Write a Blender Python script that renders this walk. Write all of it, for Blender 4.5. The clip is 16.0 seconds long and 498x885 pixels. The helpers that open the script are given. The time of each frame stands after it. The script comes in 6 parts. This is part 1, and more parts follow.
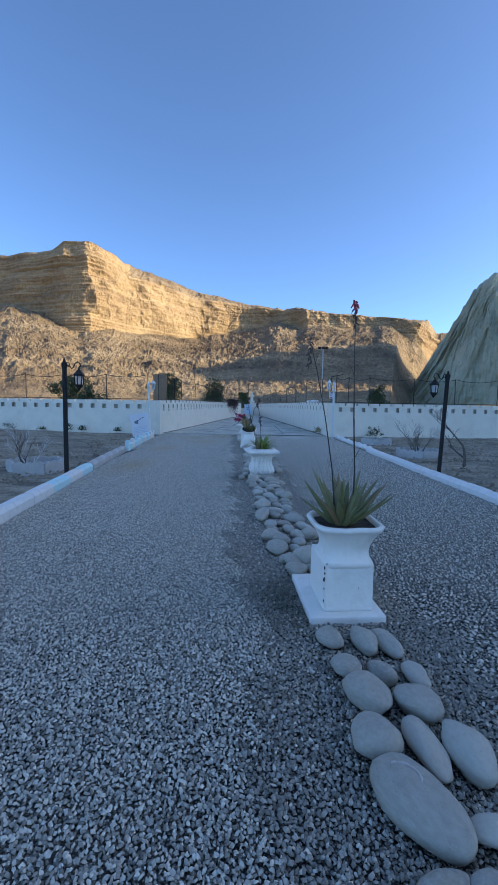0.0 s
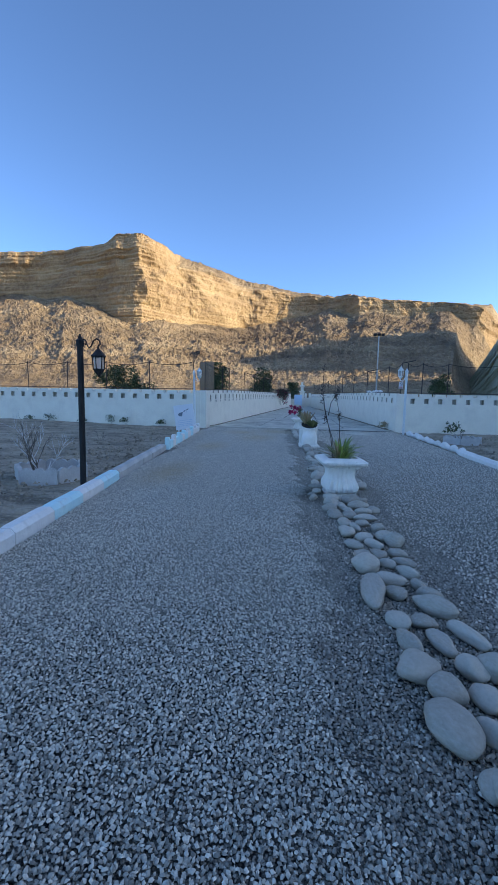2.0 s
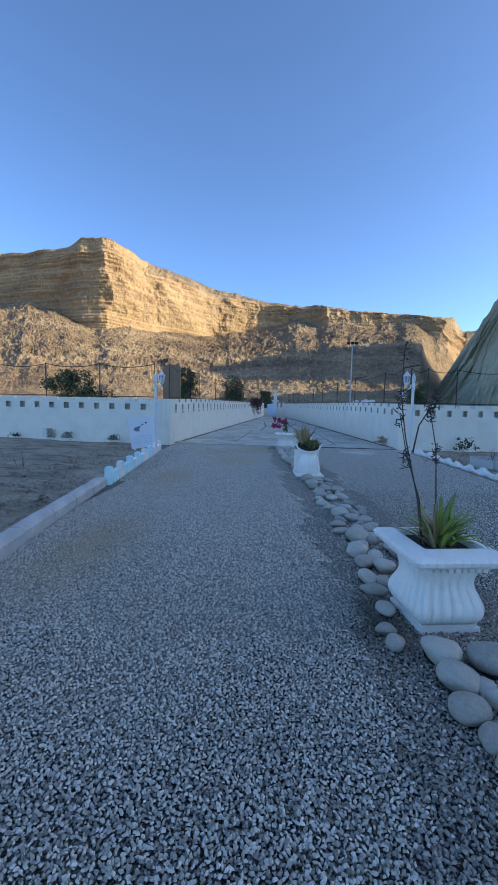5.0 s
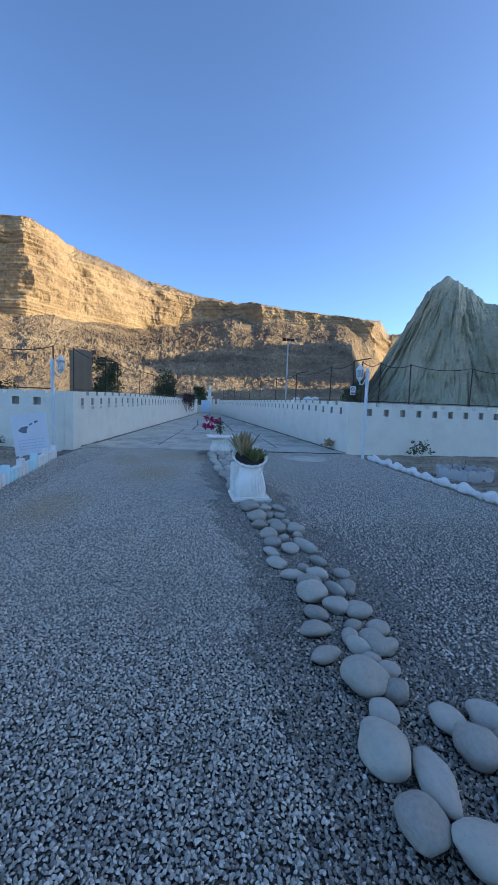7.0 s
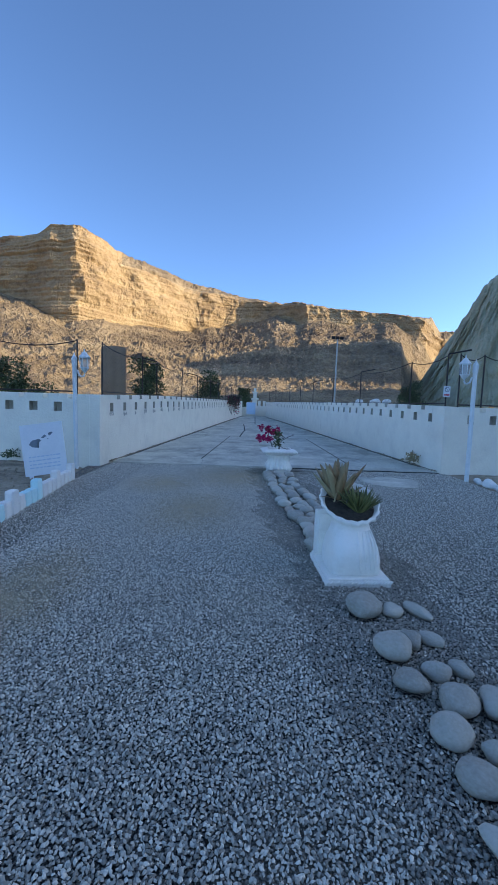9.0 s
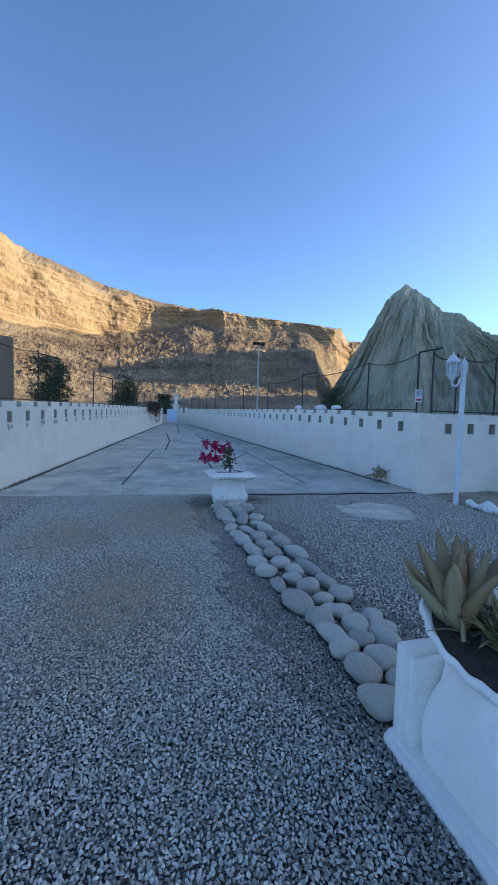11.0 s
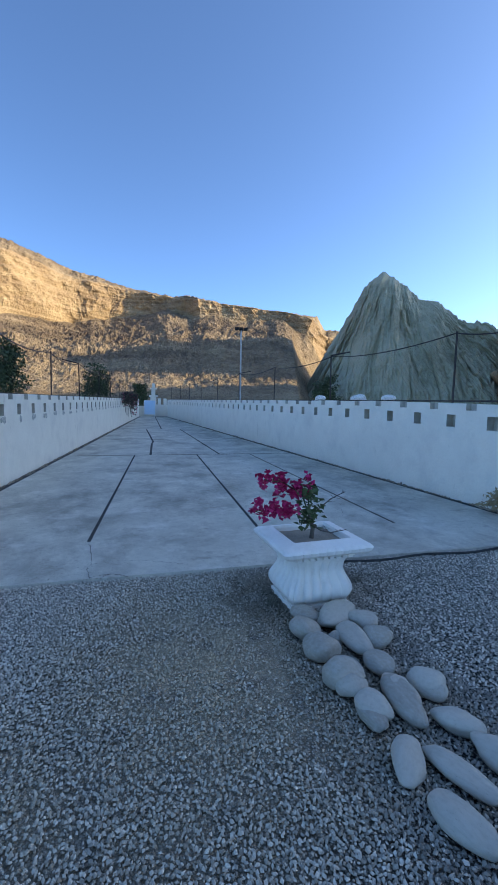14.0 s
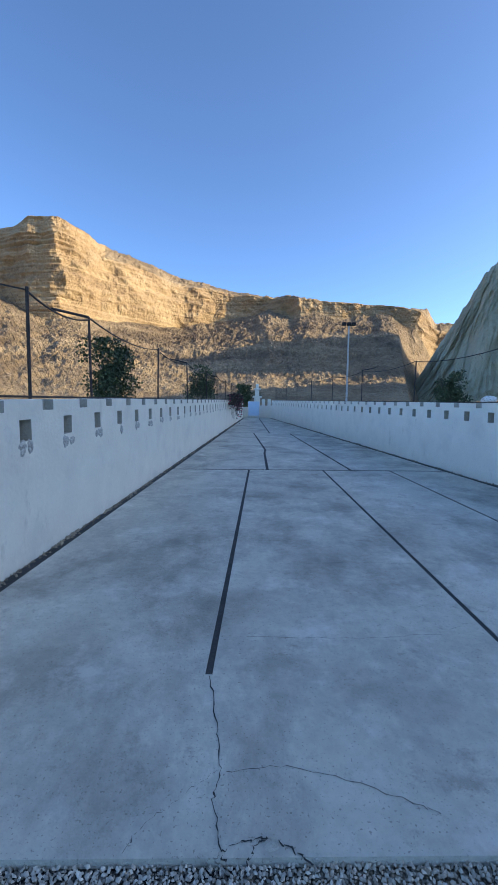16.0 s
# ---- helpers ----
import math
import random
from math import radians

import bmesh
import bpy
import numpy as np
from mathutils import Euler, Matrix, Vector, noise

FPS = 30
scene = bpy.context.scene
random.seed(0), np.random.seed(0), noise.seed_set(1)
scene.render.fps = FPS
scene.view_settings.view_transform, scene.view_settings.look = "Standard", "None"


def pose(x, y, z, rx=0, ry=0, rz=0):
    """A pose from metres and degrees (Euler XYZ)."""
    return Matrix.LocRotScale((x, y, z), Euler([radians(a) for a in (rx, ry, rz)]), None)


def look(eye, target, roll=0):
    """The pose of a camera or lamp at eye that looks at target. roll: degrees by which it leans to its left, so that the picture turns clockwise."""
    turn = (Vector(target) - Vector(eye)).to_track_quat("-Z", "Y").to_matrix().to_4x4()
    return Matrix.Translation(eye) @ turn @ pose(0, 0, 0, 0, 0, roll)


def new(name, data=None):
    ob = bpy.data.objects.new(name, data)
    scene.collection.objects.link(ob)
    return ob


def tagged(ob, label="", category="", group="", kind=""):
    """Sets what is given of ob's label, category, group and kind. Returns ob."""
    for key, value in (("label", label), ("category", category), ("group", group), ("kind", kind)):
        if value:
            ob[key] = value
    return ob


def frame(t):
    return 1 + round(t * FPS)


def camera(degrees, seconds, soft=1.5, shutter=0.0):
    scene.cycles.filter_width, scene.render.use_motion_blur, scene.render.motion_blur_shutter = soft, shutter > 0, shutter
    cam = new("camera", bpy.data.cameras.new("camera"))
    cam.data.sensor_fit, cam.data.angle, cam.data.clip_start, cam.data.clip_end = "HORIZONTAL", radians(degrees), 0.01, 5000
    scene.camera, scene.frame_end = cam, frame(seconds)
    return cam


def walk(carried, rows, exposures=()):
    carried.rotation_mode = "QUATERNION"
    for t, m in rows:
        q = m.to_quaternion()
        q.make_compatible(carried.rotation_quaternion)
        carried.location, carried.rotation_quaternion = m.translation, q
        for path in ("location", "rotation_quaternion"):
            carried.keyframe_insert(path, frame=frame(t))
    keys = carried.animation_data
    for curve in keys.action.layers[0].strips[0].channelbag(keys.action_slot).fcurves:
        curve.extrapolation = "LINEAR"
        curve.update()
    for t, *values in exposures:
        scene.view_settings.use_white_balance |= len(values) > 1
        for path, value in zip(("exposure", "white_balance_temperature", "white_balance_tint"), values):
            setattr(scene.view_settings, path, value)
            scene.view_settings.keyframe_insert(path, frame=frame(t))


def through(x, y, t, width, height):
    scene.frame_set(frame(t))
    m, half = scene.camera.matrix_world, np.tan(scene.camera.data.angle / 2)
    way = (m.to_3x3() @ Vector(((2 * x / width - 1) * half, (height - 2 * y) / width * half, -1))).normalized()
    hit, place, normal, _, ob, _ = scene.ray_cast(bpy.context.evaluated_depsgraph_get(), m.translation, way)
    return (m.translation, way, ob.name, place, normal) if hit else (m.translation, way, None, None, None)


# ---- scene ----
cam = camera(61.7, 16.0, soft=0.8)
PATH = [
    (0, (2.001, 1.318, 1.34), (1.969, 3.311, 1.172), 0.9),
    (0.5, (1.938, 1.837, 1.33), (1.834, 3.825, 1.138), 1.0),
    (1, (1.863, 2.334, 1.354), (1.713, 4.317, 1.142), 1.0),
    (1.5, (1.773, 2.923, 1.353), (1.579, 4.901, 1.132), 1.2),
    (2, (1.574, 3.449, 1.363), (1.322, 5.421, 1.145), 1.1),
    (2.5, (1.415, 3.965, 1.343), (1.081, 5.927, 1.136), 0.9),
    (3, (1.291, 4.508, 1.35), (0.882, 6.456, 1.156), 0.8),
    (3.5, (1.145, 5.031, 1.411), (0.705, 6.973, 1.225), 0.9),
    (4, (1.073, 5.573, 1.409), (0.674, 7.525, 1.229), 1.3),
    (4.5, (1.031, 6.112, 1.373), (0.749, 8.084, 1.201), 1.3),
    (5, (0.988, 6.622, 1.4), (0.881, 8.611, 1.228), 1.3),
    (5.2, (0.963, 6.814, 1.394), (0.939, 8.806, 1.217), 1.2),
    (7.3, (1.107, 9.48, 1.404), (1.311, 11.461, 1.225), 2.1),
    (7.5, (1.096, 9.718, 1.416), (1.248, 11.704, 1.236), 2.1),
    (8, (1.027, 10.346, 1.407), (1.042, 12.337, 1.22), 2.1),
    (8.2, (0.994, 10.605, 1.426), (0.965, 12.596, 1.24), 2.1),
    (10.3, (0.517, 13.124, 1.509), (0.716, 15.107, 1.343), 1.7),
    (10.5, (0.486, 13.347, 1.493), (0.735, 15.325, 1.336), 1.7),
    (11, (0.459, 13.981, 1.507), (0.843, 15.939, 1.369), 1.5),
    (11.5, (0.385, 14.59, 1.53), (0.899, 16.519, 1.404), 1.5),
    (12, (0.369, 15.196, 1.541), (0.977, 17.097, 1.408), 1.5),
    (12.5, (0.351, 15.824, 1.553), (1.005, 17.709, 1.412), 1.5),
    (13, (0.274, 16.453, 1.584), (0.925, 18.338, 1.426), 1.6),
    (13.5, (0.259, 17.105, 1.557), (0.854, 19.007, 1.381), 1.4),
    (14, (0.156, 17.74, 1.577), (0.654, 19.668, 1.393), 1.0),
    (14.5, (0.008, 18.355, 1.631), (0.383, 20.311, 1.445), 0.6),
    (15, (-0.044, 18.986, 1.641), (0.205, 20.962, 1.455), 0.7),
    (15.5, (-0.125, 19.567, 1.645), (0.009, 21.553, 1.459), 0.6),
    (16, (-0.241, 20.138, 1.664), (-0.202, 22.128, 1.472), 0.7),
]
walk(cam, [(t, look(eye, target, roll)) for t, eye, target, roll in PATH], [(0, 1.66, 7400, 5), (16, 1.66, 7400, 5)])

# ---- world, sun, exposure ----
SUN_AZ, SUN_EL = 94.0, 20.0
world = bpy.data.worlds.new("sky_world")
scene.world = world
world.use_nodes = True
wn = world.node_tree.nodes
sky = wn.new("ShaderNodeTexSky")
sky.sky_type, sky.sun_disc = "NISHITA", False
sky.sun_elevation, sky.sun_rotation = radians(SUN_EL), radians(SUN_AZ)
sky.air_density, sky.dust_density, sky.ozone_density = 0.5, 0.75, 6.0
wn["Background"].inputs["Strength"].default_value = 0.145
world.node_tree.links.new(sky.outputs["Color"], wn["Background"].inputs["Color"])
sun_lamp = bpy.data.lights.new("sun", "SUN")
sun_lamp.energy, sun_lamp.angle, sun_lamp.color = 2.1, radians(0.5), (1.0, 0.85, 0.62)
sun_way = Vector((math.sin(radians(SUN_AZ)) * math.cos(radians(SUN_EL)), math.cos(radians(SUN_AZ)) * math.cos(radians(SUN_EL)), math.sin(radians(SUN_EL))))
sun_ob = new("sun", sun_lamp)
sun_ob.matrix_world = look(sun_way * 500, (0, 0, 0))


# ---- materials ----
def material(name, low, high, scale=6.0, fine=60.0, rough=0.8, bump=0.2, bump_scale=40.0, metal=0.0, stain=None, stain_scale=1.5, stain_amount=0.0, island=0.0, obj=0.0):
    """Two-scale noise between two base colours, optional stains, per-island or per-object variation, fine bump."""
    m = bpy.data.materials.new(name)
    m.use_nodes = True
    nt = m.node_tree
    n, l = nt.nodes, nt.links
    bsdf = n["Principled BSDF"]
    bsdf.inputs["Roughness"].default_value, bsdf.inputs["Metallic"].default_value = rough, metal
    co = n.new("ShaderNodeTexCoord").outputs["Object"]
    geo = n.new("ShaderNodeNewGeometry")
    big, small = n.new("ShaderNodeTexNoise"), n.new("ShaderNodeTexNoise")
    big.inputs["Scale"].default_value, big.inputs["Detail"].default_value = scale, 5
    small.inputs["Scale"].default_value, small.inputs["Detail"].default_value = fine, 3
    l.new(co, big.inputs["Vector"]), l.new(co, small.inputs["Vector"])
    add = n.new("ShaderNodeMath")
    add.operation = "MULTIPLY_ADD"
    l.new(small.outputs["Fac"], add.inputs[0])
    add.inputs[1].default_value = 0.5
    l.new(big.outputs["Fac"], add.inputs[2])
    sub = n.new("ShaderNodeMapRange")
    sub.inputs["From Min"].default_value, sub.inputs["From Max"].default_value = 0.45, 1.05
    l.new(add.outputs[0], sub.inputs["Value"])
    fac = sub.outputs[0]
    if island or obj:
        source = geo.outputs["Random Per Island"] if island else n.new("ShaderNodeObjectInfo").outputs["Random"]
        mixer = n.new("ShaderNodeMix")
        mixer.inputs["Factor"].default_value = island or obj
        l.new(fac, mixer.inputs["A"]), l.new(source, mixer.inputs["B"])
        fac = mixer.outputs["Result"]
    mix = n.new("ShaderNodeMix")
    mix.data_type = "RGBA"
    l.new(fac, mix.inputs["Factor"])
    mix.inputs["A"].default_value, mix.inputs["B"].default_value = (*low, 1), (*high, 1)
    colour = mix.outputs["Result"]
    if stain:
        st = n.new("ShaderNodeTexNoise")
        st.inputs["Scale"].default_value, st.inputs["Detail"].default_value, st.inputs["Roughness"].default_value = stain_scale, 6, 0.65
        l.new(co, st.inputs["Vector"])
        ramp = n.new("ShaderNodeMapRange")
        ramp.inputs["From Min"].default_value, ramp.inputs["From Max"].default_value, ramp.inputs["To Max"].default_value = 0.52, 0.72, stain_amount
        l.new(st.outputs["Fac"], ramp.inputs["Value"])
        mix2 = n.new("ShaderNodeMix")
        mix2.data_type = "RGBA"
        l.new(ramp.outputs[0], mix2.inputs["Factor"]), l.new(colour, mix2.inputs["A"])
        mix2.inputs["B"].default_value = (*stain, 1)
        colour = mix2.outputs["Result"]
    l.new(colour, bsdf.inputs["Base Color"])
    if bump:
        bn = n.new("ShaderNodeTexNoise")
        bn.inputs["Scale"].default_value, bn.inputs["Detail"].default_value = bump_scale, 6
        l.new(co, bn.inputs["Vector"])
        b = n.new("ShaderNodeBump")
        b.inputs["Strength"].default_value, b.inputs["Distance"].default_value = bump, 1.0 / bump_scale
        l.new(bn.outputs["Fac"], b.inputs["Height"]), l.new(b.outputs[0], bsdf.inputs["Normal"])
    return m


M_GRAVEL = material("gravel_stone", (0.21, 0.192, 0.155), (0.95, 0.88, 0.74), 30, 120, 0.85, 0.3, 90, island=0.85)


def pebble_bed(name, scale, low, high, dust):
    """Packed small stones: one tone per cell, shade of the gaps painted dark, domed relief, dusty drifts."""
    m = bpy.data.materials.new(name)
    m.use_nodes = True
    n, l = m.node_tree.nodes, m.node_tree.links
    bsdf = n["Principled BSDF"]
    bsdf.inputs["Roughness"].default_value = 0.9
    co = n.new("ShaderNodeTexCoord").outputs["Object"]
    cell = n.new("ShaderNodeTexVoronoi")
    cell.inputs["Scale"].default_value = scale
    l.new(co, cell.inputs["Vector"])
    sep = n.new("ShaderNodeSeparateColor")
    l.new(cell.outputs["Color"], sep.inputs[0])
    tone = n.new("ShaderNodeMix")
    tone.data_type = "RGBA"
    l.new(sep.outputs[0], tone.inputs["Factor"])
    tone.inputs["A"].default_value, tone.inputs["B"].default_value = (*low, 1), (*high, 1)
    gap = n.new("ShaderNodeMapRange")
    gap.inputs["From Min"].default_value, gap.inputs["From Max"].default_value = 0.45, 0.75
    l.new(cell.outputs["Distance"], gap.inputs["Value"])
    dark = n.new("ShaderNodeMix")
    dark.data_type = "RGBA"
    l.new(gap.outputs[0], dark.inputs["Factor"]), l.new(tone.outputs["Result"], dark.inputs["A"])
    dark.inputs["B"].default_value = (low[0] * 0.4, low[1] * 0.4, low[2] * 0.4, 1)
    drift = n.new("ShaderNodeTexNoise")
    drift.inputs["Scale"].default_value, drift.inputs["Detail"].default_value = 0.9, 6
    l.new(co, drift.inputs["Vector"])
    amount = n.new("ShaderNodeMapRange")
    amount.inputs["From Min"].default_value, amount.inputs["From Max"].default_value, amount.inputs["To Max"].default_value = 0.5, 0.75, 0.7
    l.new(drift.outputs["Fac"], amount.inputs["Value"])
    dusty = n.new("ShaderNodeMix")
    dusty.data_type = "RGBA"
    l.new(amount.outputs[0], dusty.inputs["Factor"]), l.new(dark.outputs["Result"], dusty.inputs["A"])
    dusty.inputs["B"].default_value = (*dust, 1)
    l.new(dusty.outputs["Result"], bsdf.inputs["Base Color"])
    b = n.new("ShaderNodeBump")
    b.invert = True
    b.inputs["Strength"].default_value, b.inputs["Distance"].default_value = 1.0, 0.02
    l.new(cell.outputs["Distance"], b.inputs["Height"]), l.new(b.outputs[0], bsdf.inputs["Normal"])
    return m


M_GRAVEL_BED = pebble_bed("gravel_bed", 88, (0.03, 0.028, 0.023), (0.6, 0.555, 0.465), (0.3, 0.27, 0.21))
M_GRAVEL_DARK = material("dark_median_gravel", (0.15, 0.135, 0.108), (0.56, 0.515, 0.43), 30, 120, 0.8, 0.3, 90, island=0.75)
M_DIRT = material("dry_dirt", (0.25, 0.205, 0.145), (0.52, 0.435, 0.32), 1.1, 12, 0.95, 1.0, 9, stain=(0.13, 0.115, 0.085), stain_scale=0.8, stain_amount=0.7)
M_COBBLE = material("river_stone", (0.27, 0.247, 0.2), (0.62, 0.575, 0.475), 9, 70, 0.62, 0.2, 60, obj=0.6, stain=(0.42, 0.41, 0.39), stain_scale=9, stain_amount=0.35)
M_WHITE = material("whitewash", (0.84, 0.79, 0.67), (0.93, 0.88, 0.75), 2.5, 25, 0.75, 0.25, 22, stain=(0.6, 0.57, 0.5), stain_scale=1.3, stain_amount=0.35)
M_POT = material("white_pot_paint", (0.86, 0.83, 0.75), (0.93, 0.9, 0.83), 6, 60, 0.6, 0.15, 45, stain=(0.6, 0.56, 0.46), stain_scale=7, stain_amount=0.3)
M_KERB = material("painted_kerb", (0.8, 0.785, 0.74), (0.93, 0.915, 0.87), 5, 45, 0.7, 0.3, 30, stain=(0.5, 0.48, 0.44), stain_scale=4, stain_amount=0.35)
M_KERB_BLUE = material("pale_blue_kerb_paint", (0.52, 0.83, 0.86), (0.68, 0.92, 0.93), 5, 45, 0.7, 0.3, 30, stain=(0.5, 0.5, 0.48), stain_scale=4, stain_amount=0.4)
M_KERB_GREY = material("bare_kerb_concrete", (0.44, 0.43, 0.4), (0.64, 0.62, 0.58), 5, 45, 0.85, 0.4, 30)
M_CONCRETE = material("concrete", (0.46, 0.44, 0.365), (0.72, 0.695, 0.58), 1.3, 16, 0.85, 0.5, 45, stain=(0.27, 0.255, 0.21), stain_scale=0.9, stain_amount=0.8)

def overlay(m, colour, scale, low, high, amount, detail=2.0, rough=0.5, stretch=(1, 1, 1)):
    """Lays blotches or specks of another base colour over a finished material."""
    n, l = m.node_tree.nodes, m.node_tree.links
    bsdf = n["Principled BSDF"]
    under = bsdf.inputs["Base Color"].links[0].from_socket
    mp = n.new("ShaderNodeMapping")
    mp.inputs["Scale"].default_value = stretch
    mp.inputs["Location"].default_value = (scale * 0.37, 3.1, 1.7)
    l.new(n.new("ShaderNodeTexCoord").outputs["Object"], mp.inputs["Vector"])
    spots = n.new("ShaderNodeTexNoise")
    spots.inputs["Scale"].default_value, spots.inputs["Detail"].default_value, spots.inputs["Roughness"].default_value = scale, detail, rough
    l.new(mp.outputs[0], spots.inputs["Vector"])
    ramp = n.new("ShaderNodeMapRange")
    ramp.inputs["From Min"].default_value, ramp.inputs["From Max"].default_value, ramp.inputs["To Max"].default_value = low, high, amount
    l.new(spots.outputs["Fac"], ramp.inputs["Value"])
    mix = n.new("ShaderNodeMix")
    mix.data_type = "RGBA"
    l.new(ramp.outputs[0], mix.inputs["Factor"]), l.new(under, mix.inputs["A"])
    mix.inputs["B"].default_value = (*colour, 1)
    l.new(mix.outputs["Result"], bsdf.inputs["Base Color"])


DUST = [(0.5, 20.15, 1.1, 1.5), (-0.75, 10.6, 0.5, 1.4), (0.05, 17.4, 0.75, 1.3), (-0.7, 19.2, 0.8, 1.0), (-0.9, 14.6, 0.5, 1.2)]


# damp by the last planter; the other spots just darken gravel beside planters
DAMP_AND_DARK = [(1.2, 20.85, 0.42, 0.5), (1.95, 21.0, 0.4, 0.36), (1.75, 9.35, 0.34, 0.6), (2.25, 4.15, 0.3, 0.5)]


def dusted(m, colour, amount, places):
    """Lays dust, damp and darker spots into the gravel in a few soft-edged places."""
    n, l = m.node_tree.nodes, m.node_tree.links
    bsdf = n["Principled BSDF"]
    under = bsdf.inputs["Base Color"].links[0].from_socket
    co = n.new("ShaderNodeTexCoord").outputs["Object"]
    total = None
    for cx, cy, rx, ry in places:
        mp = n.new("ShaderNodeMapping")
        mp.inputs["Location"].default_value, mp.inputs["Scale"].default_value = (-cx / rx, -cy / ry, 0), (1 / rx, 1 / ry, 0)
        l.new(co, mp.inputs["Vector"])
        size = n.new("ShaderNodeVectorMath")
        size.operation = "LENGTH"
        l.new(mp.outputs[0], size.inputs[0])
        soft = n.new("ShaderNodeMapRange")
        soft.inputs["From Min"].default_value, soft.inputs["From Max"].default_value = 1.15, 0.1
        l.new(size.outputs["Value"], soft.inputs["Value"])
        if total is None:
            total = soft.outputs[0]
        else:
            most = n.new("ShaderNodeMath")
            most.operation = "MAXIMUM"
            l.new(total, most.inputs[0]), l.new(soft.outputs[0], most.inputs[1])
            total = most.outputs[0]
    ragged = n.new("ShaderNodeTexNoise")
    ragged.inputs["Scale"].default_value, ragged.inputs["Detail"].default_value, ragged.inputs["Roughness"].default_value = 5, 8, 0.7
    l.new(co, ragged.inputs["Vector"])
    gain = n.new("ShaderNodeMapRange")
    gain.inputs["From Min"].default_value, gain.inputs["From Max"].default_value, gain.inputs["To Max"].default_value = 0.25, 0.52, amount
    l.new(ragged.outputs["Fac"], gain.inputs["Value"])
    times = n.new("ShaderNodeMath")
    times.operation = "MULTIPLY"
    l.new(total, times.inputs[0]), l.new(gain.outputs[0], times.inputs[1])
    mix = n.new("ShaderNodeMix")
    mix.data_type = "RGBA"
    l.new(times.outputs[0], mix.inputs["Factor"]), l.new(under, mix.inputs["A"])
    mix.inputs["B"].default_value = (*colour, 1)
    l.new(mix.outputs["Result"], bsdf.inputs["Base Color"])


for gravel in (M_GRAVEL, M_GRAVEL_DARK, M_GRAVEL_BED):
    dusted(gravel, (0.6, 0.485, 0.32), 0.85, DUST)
    dusted(gravel, (0.09, 0.08, 0.055), 0.85, DAMP_AND_DARK)
overlay(M_CONCRETE, (0.2, 0.185, 0.15), 75, 0.63, 0.69, 0.6, 3)
overlay(M_CONCRETE, (0.3, 0.28, 0.225), 9, 0.58, 0.74, 0.6, 9, 0.75)
overlay(M_CONCRETE, (0.8, 0.77, 0.68), 1.7, 0.54, 0.66, 0.6, 8, 0.7)
overlay(M_CONCRETE, (0.27, 0.245, 0.2), 2.6, 0.57, 0.66, 0.5, 9, 0.78)
overlay(M_CONCRETE, (0.2, 0.19, 0.16), 0.7, 0.5, 0.62, 0.5, 9, 0.72, (1, 0.6, 1))
overlay(M_COBBLE, (0.14, 0.125, 0.1), 34, 0.6, 0.7, 0.5, 5, 0.65)
overlay(M_COBBLE, (0.7, 0.66, 0.57), 13, 0.6, 0.72, 0.35, 6, 0.7)
overlay(M_WHITE, (0.5, 0.45, 0.36), 3.2, 0.62, 0.75, 0.55, 7, 0.7, (1, 1, 0.35))
overlay(M_DIRT, (0.1, 0.085, 0.058), 0.9, 0.5, 0.6, 0.65, 9, 0.72, (1, 3.2, 1))
overlay(M_DIRT, (0.12, 0.1, 0.068), 4, 0.55, 0.68, 0.6, 7, 0.7)
overlay(M_DIRT, (0.5, 0.44, 0.35), 22, 0.6, 0.68, 0.6, 3)
M_RECESS = material("recess_tan_grey", (0.42, 0.385, 0.31), (0.58, 0.54, 0.45), 6, 40, 0.9, 0.4, 35)
M_JOINT = material("joint_tar", (0.03, 0.03, 0.03), (0.07, 0.068, 0.065), 8, 60, 0.9, 0.4, 50)
M_RING = material("planter_concrete", (0.42, 0.41, 0.39), (0.58, 0.57, 0.55), 6, 50, 0.85, 0.4, 40)
M_BLACK = material("black_paint", (0.006, 0.006, 0.006), (0.014, 0.014, 0.014), 20, 90, 0.7, 0.1, 80)
M_LAMPWHITE = material("white_lamp_paint", (0.66, 0.72, 0.73), (0.8, 0.83, 0.83), 8, 60, 0.5, 0.1, 50, stain=(0.45, 0.62, 0.64), stain_scale=6, stain_amount=0.6)
M_SOIL = material("potting_soil", (0.025, 0.02, 0.015), (0.08, 0.065, 0.05), 20, 90, 0.95, 0.9, 60)
M_SAND = material("sandy_soil", (0.26, 0.22, 0.165), (0.38, 0.33, 0.26), 9, 70, 0.95, 0.6, 50)
M_ALOE = material("aloe_leaf", (0.1, 0.115, 0.04), (0.36, 0.34, 0.17), 5, 40, 0.45, 0.1, 40, obj=0.5)
M_OLIVE = material("olive_succulent_leaf", (0.06, 0.075, 0.022), (0.27, 0.28, 0.1), 9, 40, 0.5, 0.1, 40, obj=0.7)
M_ALOE_DRY = material("sunburnt_aloe_leaf", (0.3, 0.17, 0.08), (0.44, 0.38, 0.21), 8, 40, 0.55, 0.1, 40, obj=0.6)
M_LEAF = material("green_leaf", (0.12, 0.19, 0.03), (0.4, 0.48, 0.11), 9, 40, 0.5, 0.1, 40, obj=0.7)
M_DARKLEAF = material("dark_leaf", (0.03, 0.05, 0.018), (0.1, 0.135, 0.05), 9, 40, 0.6, 0.1, 40, island=0.7)
M_TWIG = material("bare_twig", (0.09, 0.075, 0.06), (0.2, 0.17, 0.14), 9, 60, 0.85, 0.4, 60)
M_STALK = material("dry_flower_stalk", (0.045, 0.035, 0.03), (0.12, 0.095, 0.075), 9, 60, 0.85, 0.4, 60)
M_LIME = material("limewashed_bark", (0.55, 0.54, 0.51), (0.7, 0.69, 0.66), 9, 60, 0.85, 0.4, 60)
